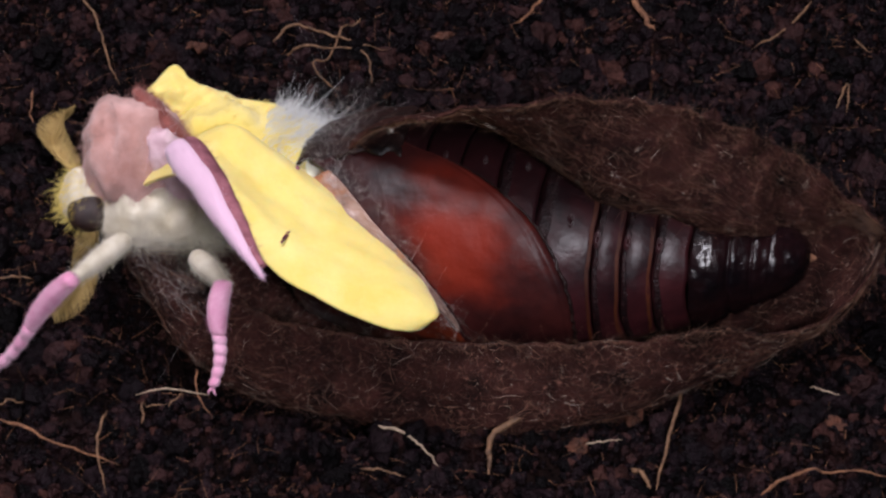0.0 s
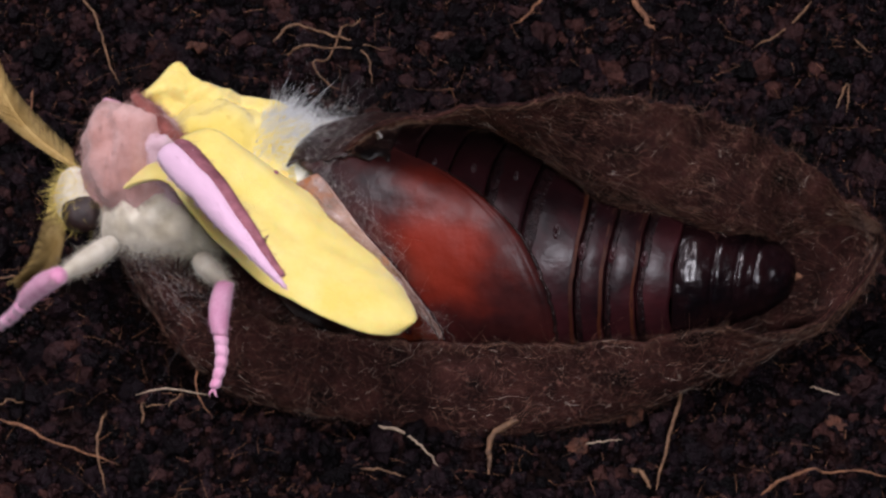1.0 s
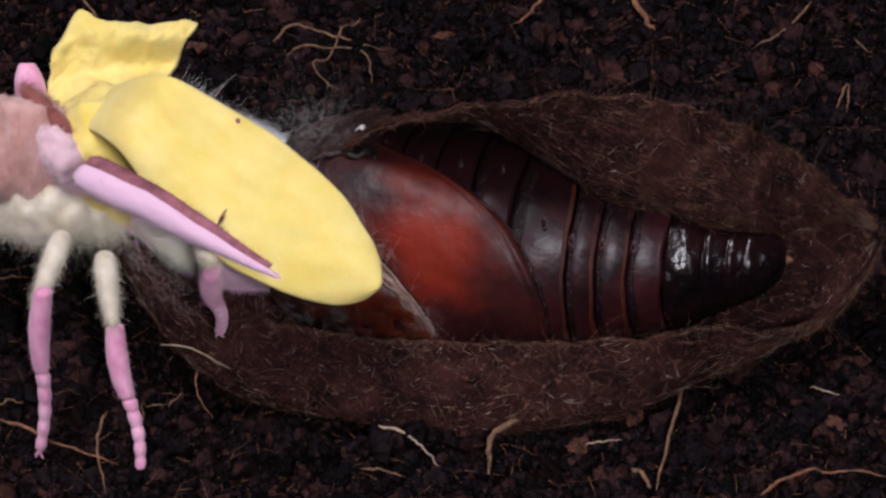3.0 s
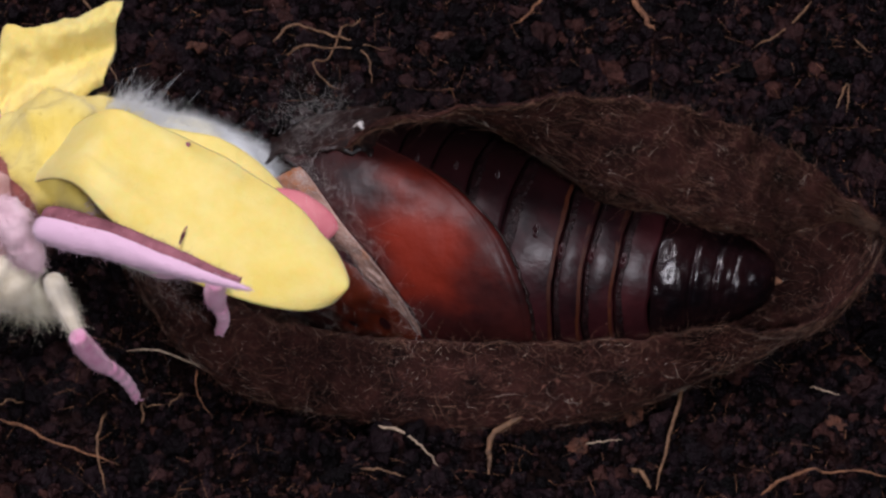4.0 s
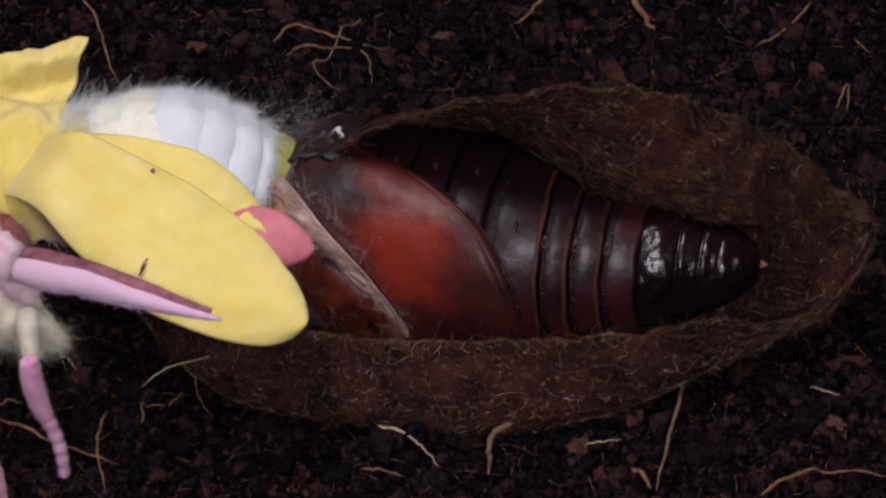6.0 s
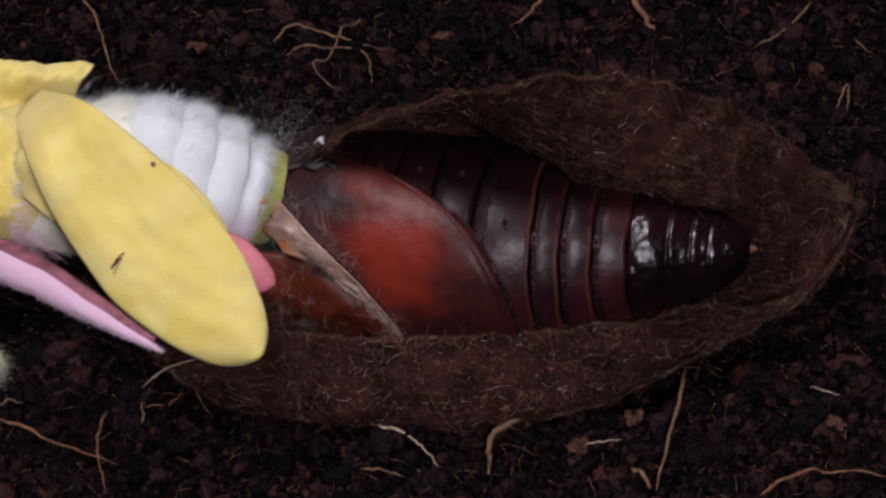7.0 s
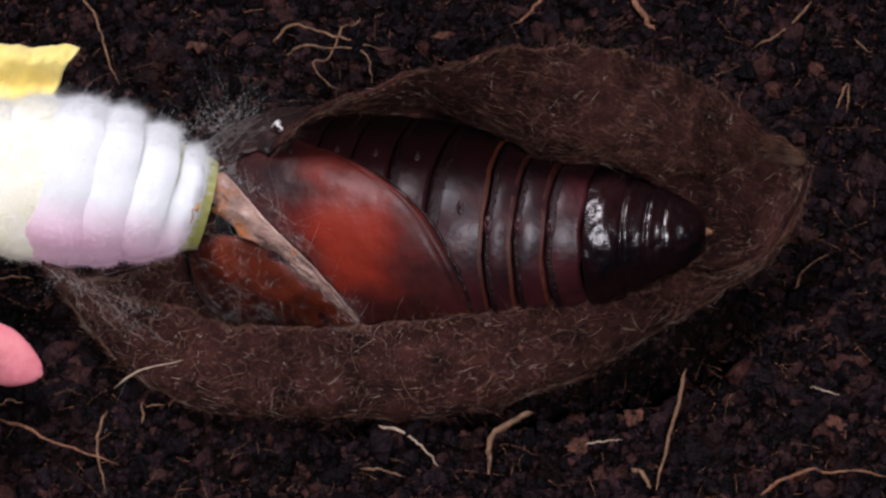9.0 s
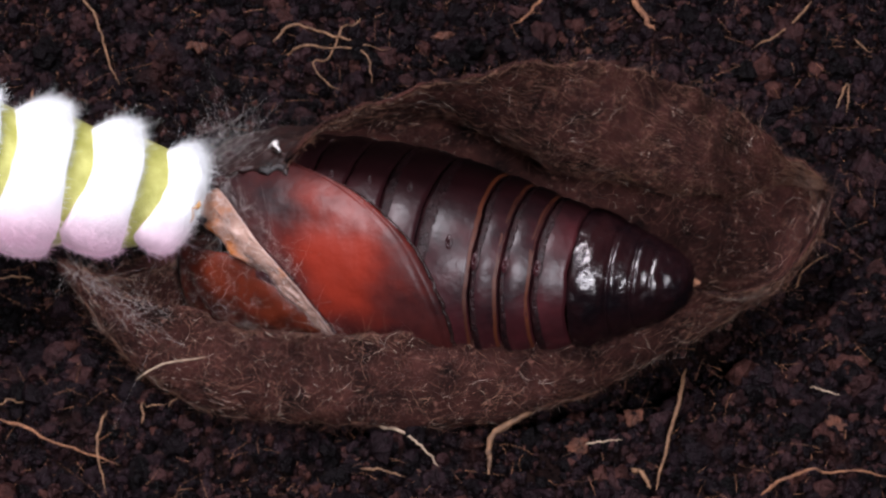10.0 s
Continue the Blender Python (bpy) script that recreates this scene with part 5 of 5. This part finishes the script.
THIGH_C = [
    (0, -17.53, -0.55, 14, -40.76, -31.7), (0.5, -17.34, -0.55, 14, -43.33, -35.94), (1, -17.34, -0.75, 14, -39.29, -37.85), (1.5, -17.14, -1.15, 14, -20.1, -14.03),
    (2, -17.1, 1.63, 12, -74.05, -36.01), (2.5, -17.29, 1.63, 12, -70.35, -34.32), (3.2, -16.42, 0.44, 13, -67.38, -43.76), (4, -15.83, 0.04, 13, -77.77, -46.99),
    (4.5, -16.42, 0.44, 13, -72.55, -35.38), (5, -15.63, 0.04, 13, -80.27, -37.9), (5.5, -15.83, -0.75, 13, -75.96, -46.59), (6.2, -17.22, -1.15, 13, -51.34, -44.65),
    (7, -20.36, -1.58, 9, -23.96, -0), (7.5, -19.55, -1.98, 9, -25.92, -27.19), (8, -28.72, -1.55, 13, -26.57, -6.38), (8.5, -33.48, -1.55, 13, -26.57, -6.38),
    (9, -35.07, -1.55, 13, -26.57, -6.38), (9.5, -46.97, -0.75, 13, -26.57, -6.38), (10, -48.56, -0.36, 13, -26.57, -6.38),
]
SHIN_C = [
    (0, -16.04, -9.67, 15, 83.11, 7.72), (0.5, -15.96, -9.67, 15, 83.73, 8.23), (1, -15.96, -9.79, 15, 83.22, 0), (1.5, -15.96, -9.79, 15, 74.13, 0),
    (2, -15.64, -5.73, 14, 96.39, 50.88), (2.5, -15.48, -5.77, 14, 98.27, 50.28), (3.2, -15.56, -5.81, 14, 87.08, 57.97), (4, -15.64, -5.81, 14, 83.52, 61.4),
    (4.5, -15.52, -5.81, 14, 89.35, 61.59), (5, -15.32, -5.96, 14, 85.82, 62), (5.5, -15.59, -6.12, 12.5, 83.91, 62), (6.2, -16.01, -6.18, 10.5, 86.19, 62),
    (7, -16.21, -6.38, 10.5, 97.13, 62), (7.5, -16.05, -6.38, 10.5, 99.09, 62), (8, -26.06, -6.54, 5, 97.13, 62), (8.5, -30.99, -6.54, 5, 97.13, 62),
    (9, -32.64, -6.54, 5, 97.13, 62), (9.5, -44.97, -5.71, 5, 97.13, 62), (10, -46.61, -5.3, 5, 97.13, 62),
]


def keyed(ob, rows, root=None):
    """Keys a thing, or a part in the space of its thing, whose rows have the same times."""
    if root is None:
        walk(ob, [(r[0], lean(*r[1:])) for r in rows])
    else:
        walk(ob, [(r[0], lean(*q[1:]).inverted() @ lean(*r[1:])) for r, q in zip(rows, root)])


def thigh_rows(hips, shins, thigh, shin):
    """The thigh reaches from the hip to the knee, at the top of the shin."""
    rows = []
    for h, q in zip(hips, shins):
        roll, tilt = radians(q[4]), radians(q[5])
        knee = Vector(q[1:4]) + shin * Vector((math.cos(roll) * math.cos(tilt), math.sin(roll) * math.cos(tilt), math.sin(tilt)))
        flat = Vector((knee.x - h[1], knee.y - h[2]))
        rise = max(thigh**2 - flat.length**2, 0.1)**0.5
        way = Vector((flat.x, flat.y, rise)).normalized()
        hip = knee - way * thigh * 0.98
        rows.append((h[0], *hip, math.degrees(math.atan2(way.y, way.x)), math.degrees(math.asin(way.z))))
    return rows


def abdomen_rows(k):
    rows = []
    for base, tip in zip(PATH_THORAX, TIP):
        b, e = Vector(base[1:4]), Vector(tip[1:4])
        b += Vector((math.cos(radians(base[4])), math.sin(radians(base[4])), 0)) * 2.6
        d = e - b
        f = k / 6
        arch = (0.5 if base[0] > 5.8 else -0.2) * math.sin(math.pi * f)
        p = b + d * f + Vector((0, arch, 0))
        slope = math.degrees(math.atan2(d.y, d.x)) - 10 * (f - 0.5)
        rows.append((base[0], p.x, p.y, p.z, slope, math.degrees(math.atan2(d.z, d.xy.length)) - (4 if base[0] < 3 else 16)))
    return rows


build_ground()
cocoon = build_cocoon()
pupa = build_pupa()
moth = thing("moth", "newly emerging moon moth with limp yellow wings and pink legs", "moth", lean(*PATH_COLLAR[0][1:]))
body = build_body(moth)
abdomen = build_abdomen(moth)
wing_near, wing_hind, wing_far, costa = build_wing_near(moth), build_wing_hind(moth), build_wing_far(moth), build_costa(moth)
leg_a = build_leg(moth, "foreleg", 8.0, 12.6, True)
leg_b = build_leg(moth, "midleg", 8.0, 10.4, True)
leg_c = build_leg(moth, "hindleg", 6.0, 7.4, True)
antenna_near, antenna_far = build_antenna(moth), build_antenna(moth)
build_roots()
straw = tagged(part("straw", mesh_from(*tube([(-2.6, -0.3, 0), (-1.6, 0.1, 0.1), (-0.5, 0.35, 0.1), (0.6, 0.3, 0.1), (1.7, 0.15, 0.0), (2.6, 0.1, 0.0)],
                                             [0.03, 0.06, 0.07, 0.07, 0.06, 0.03], 7, 0.2, 3)), M_ROOT_PALE), "pale tan straw pushed about by the moth", "straw")


def motions():
    keyed(cocoon, PATH_COCOON)
    keyed(pupa, PATH_PUPA)
    keyed(moth, PATH_COLLAR)
    keyed(straw, PATH_STRAW)
    root = PATH_COLLAR
    keyed(body["head"], PATH_HEAD, root)
    keyed(body["thorax"], PATH_THORAX, root)
    for k, seg in enumerate(abdomen):
        keyed(seg, abdomen_rows(k), root)
    keyed(wing_near, PATH_FOREWING, root)
    keyed(costa, PATH_COSTA, root)
    keyed(wing_hind, PATH_HINDWING, root)
    keyed(wing_far, PATH_FARWING, root)
    keyed(antenna_near, ANTENNA_NEAR, root)
    keyed(antenna_far, ANTENNA_FAR, root)
    for (top, low), hips, shins, thigh, shin in ((leg_a, THIGH_A, SHIN_A, 8.0, 12.6), (leg_b, THIGH_B, SHIN_B, 8.0, 10.4), (leg_c, THIGH_C, SHIN_C, 6.0, 7.4)):
        keyed(top, thigh_rows(hips, shins, thigh, shin), root)
        keyed(low, shins, root)


motions()
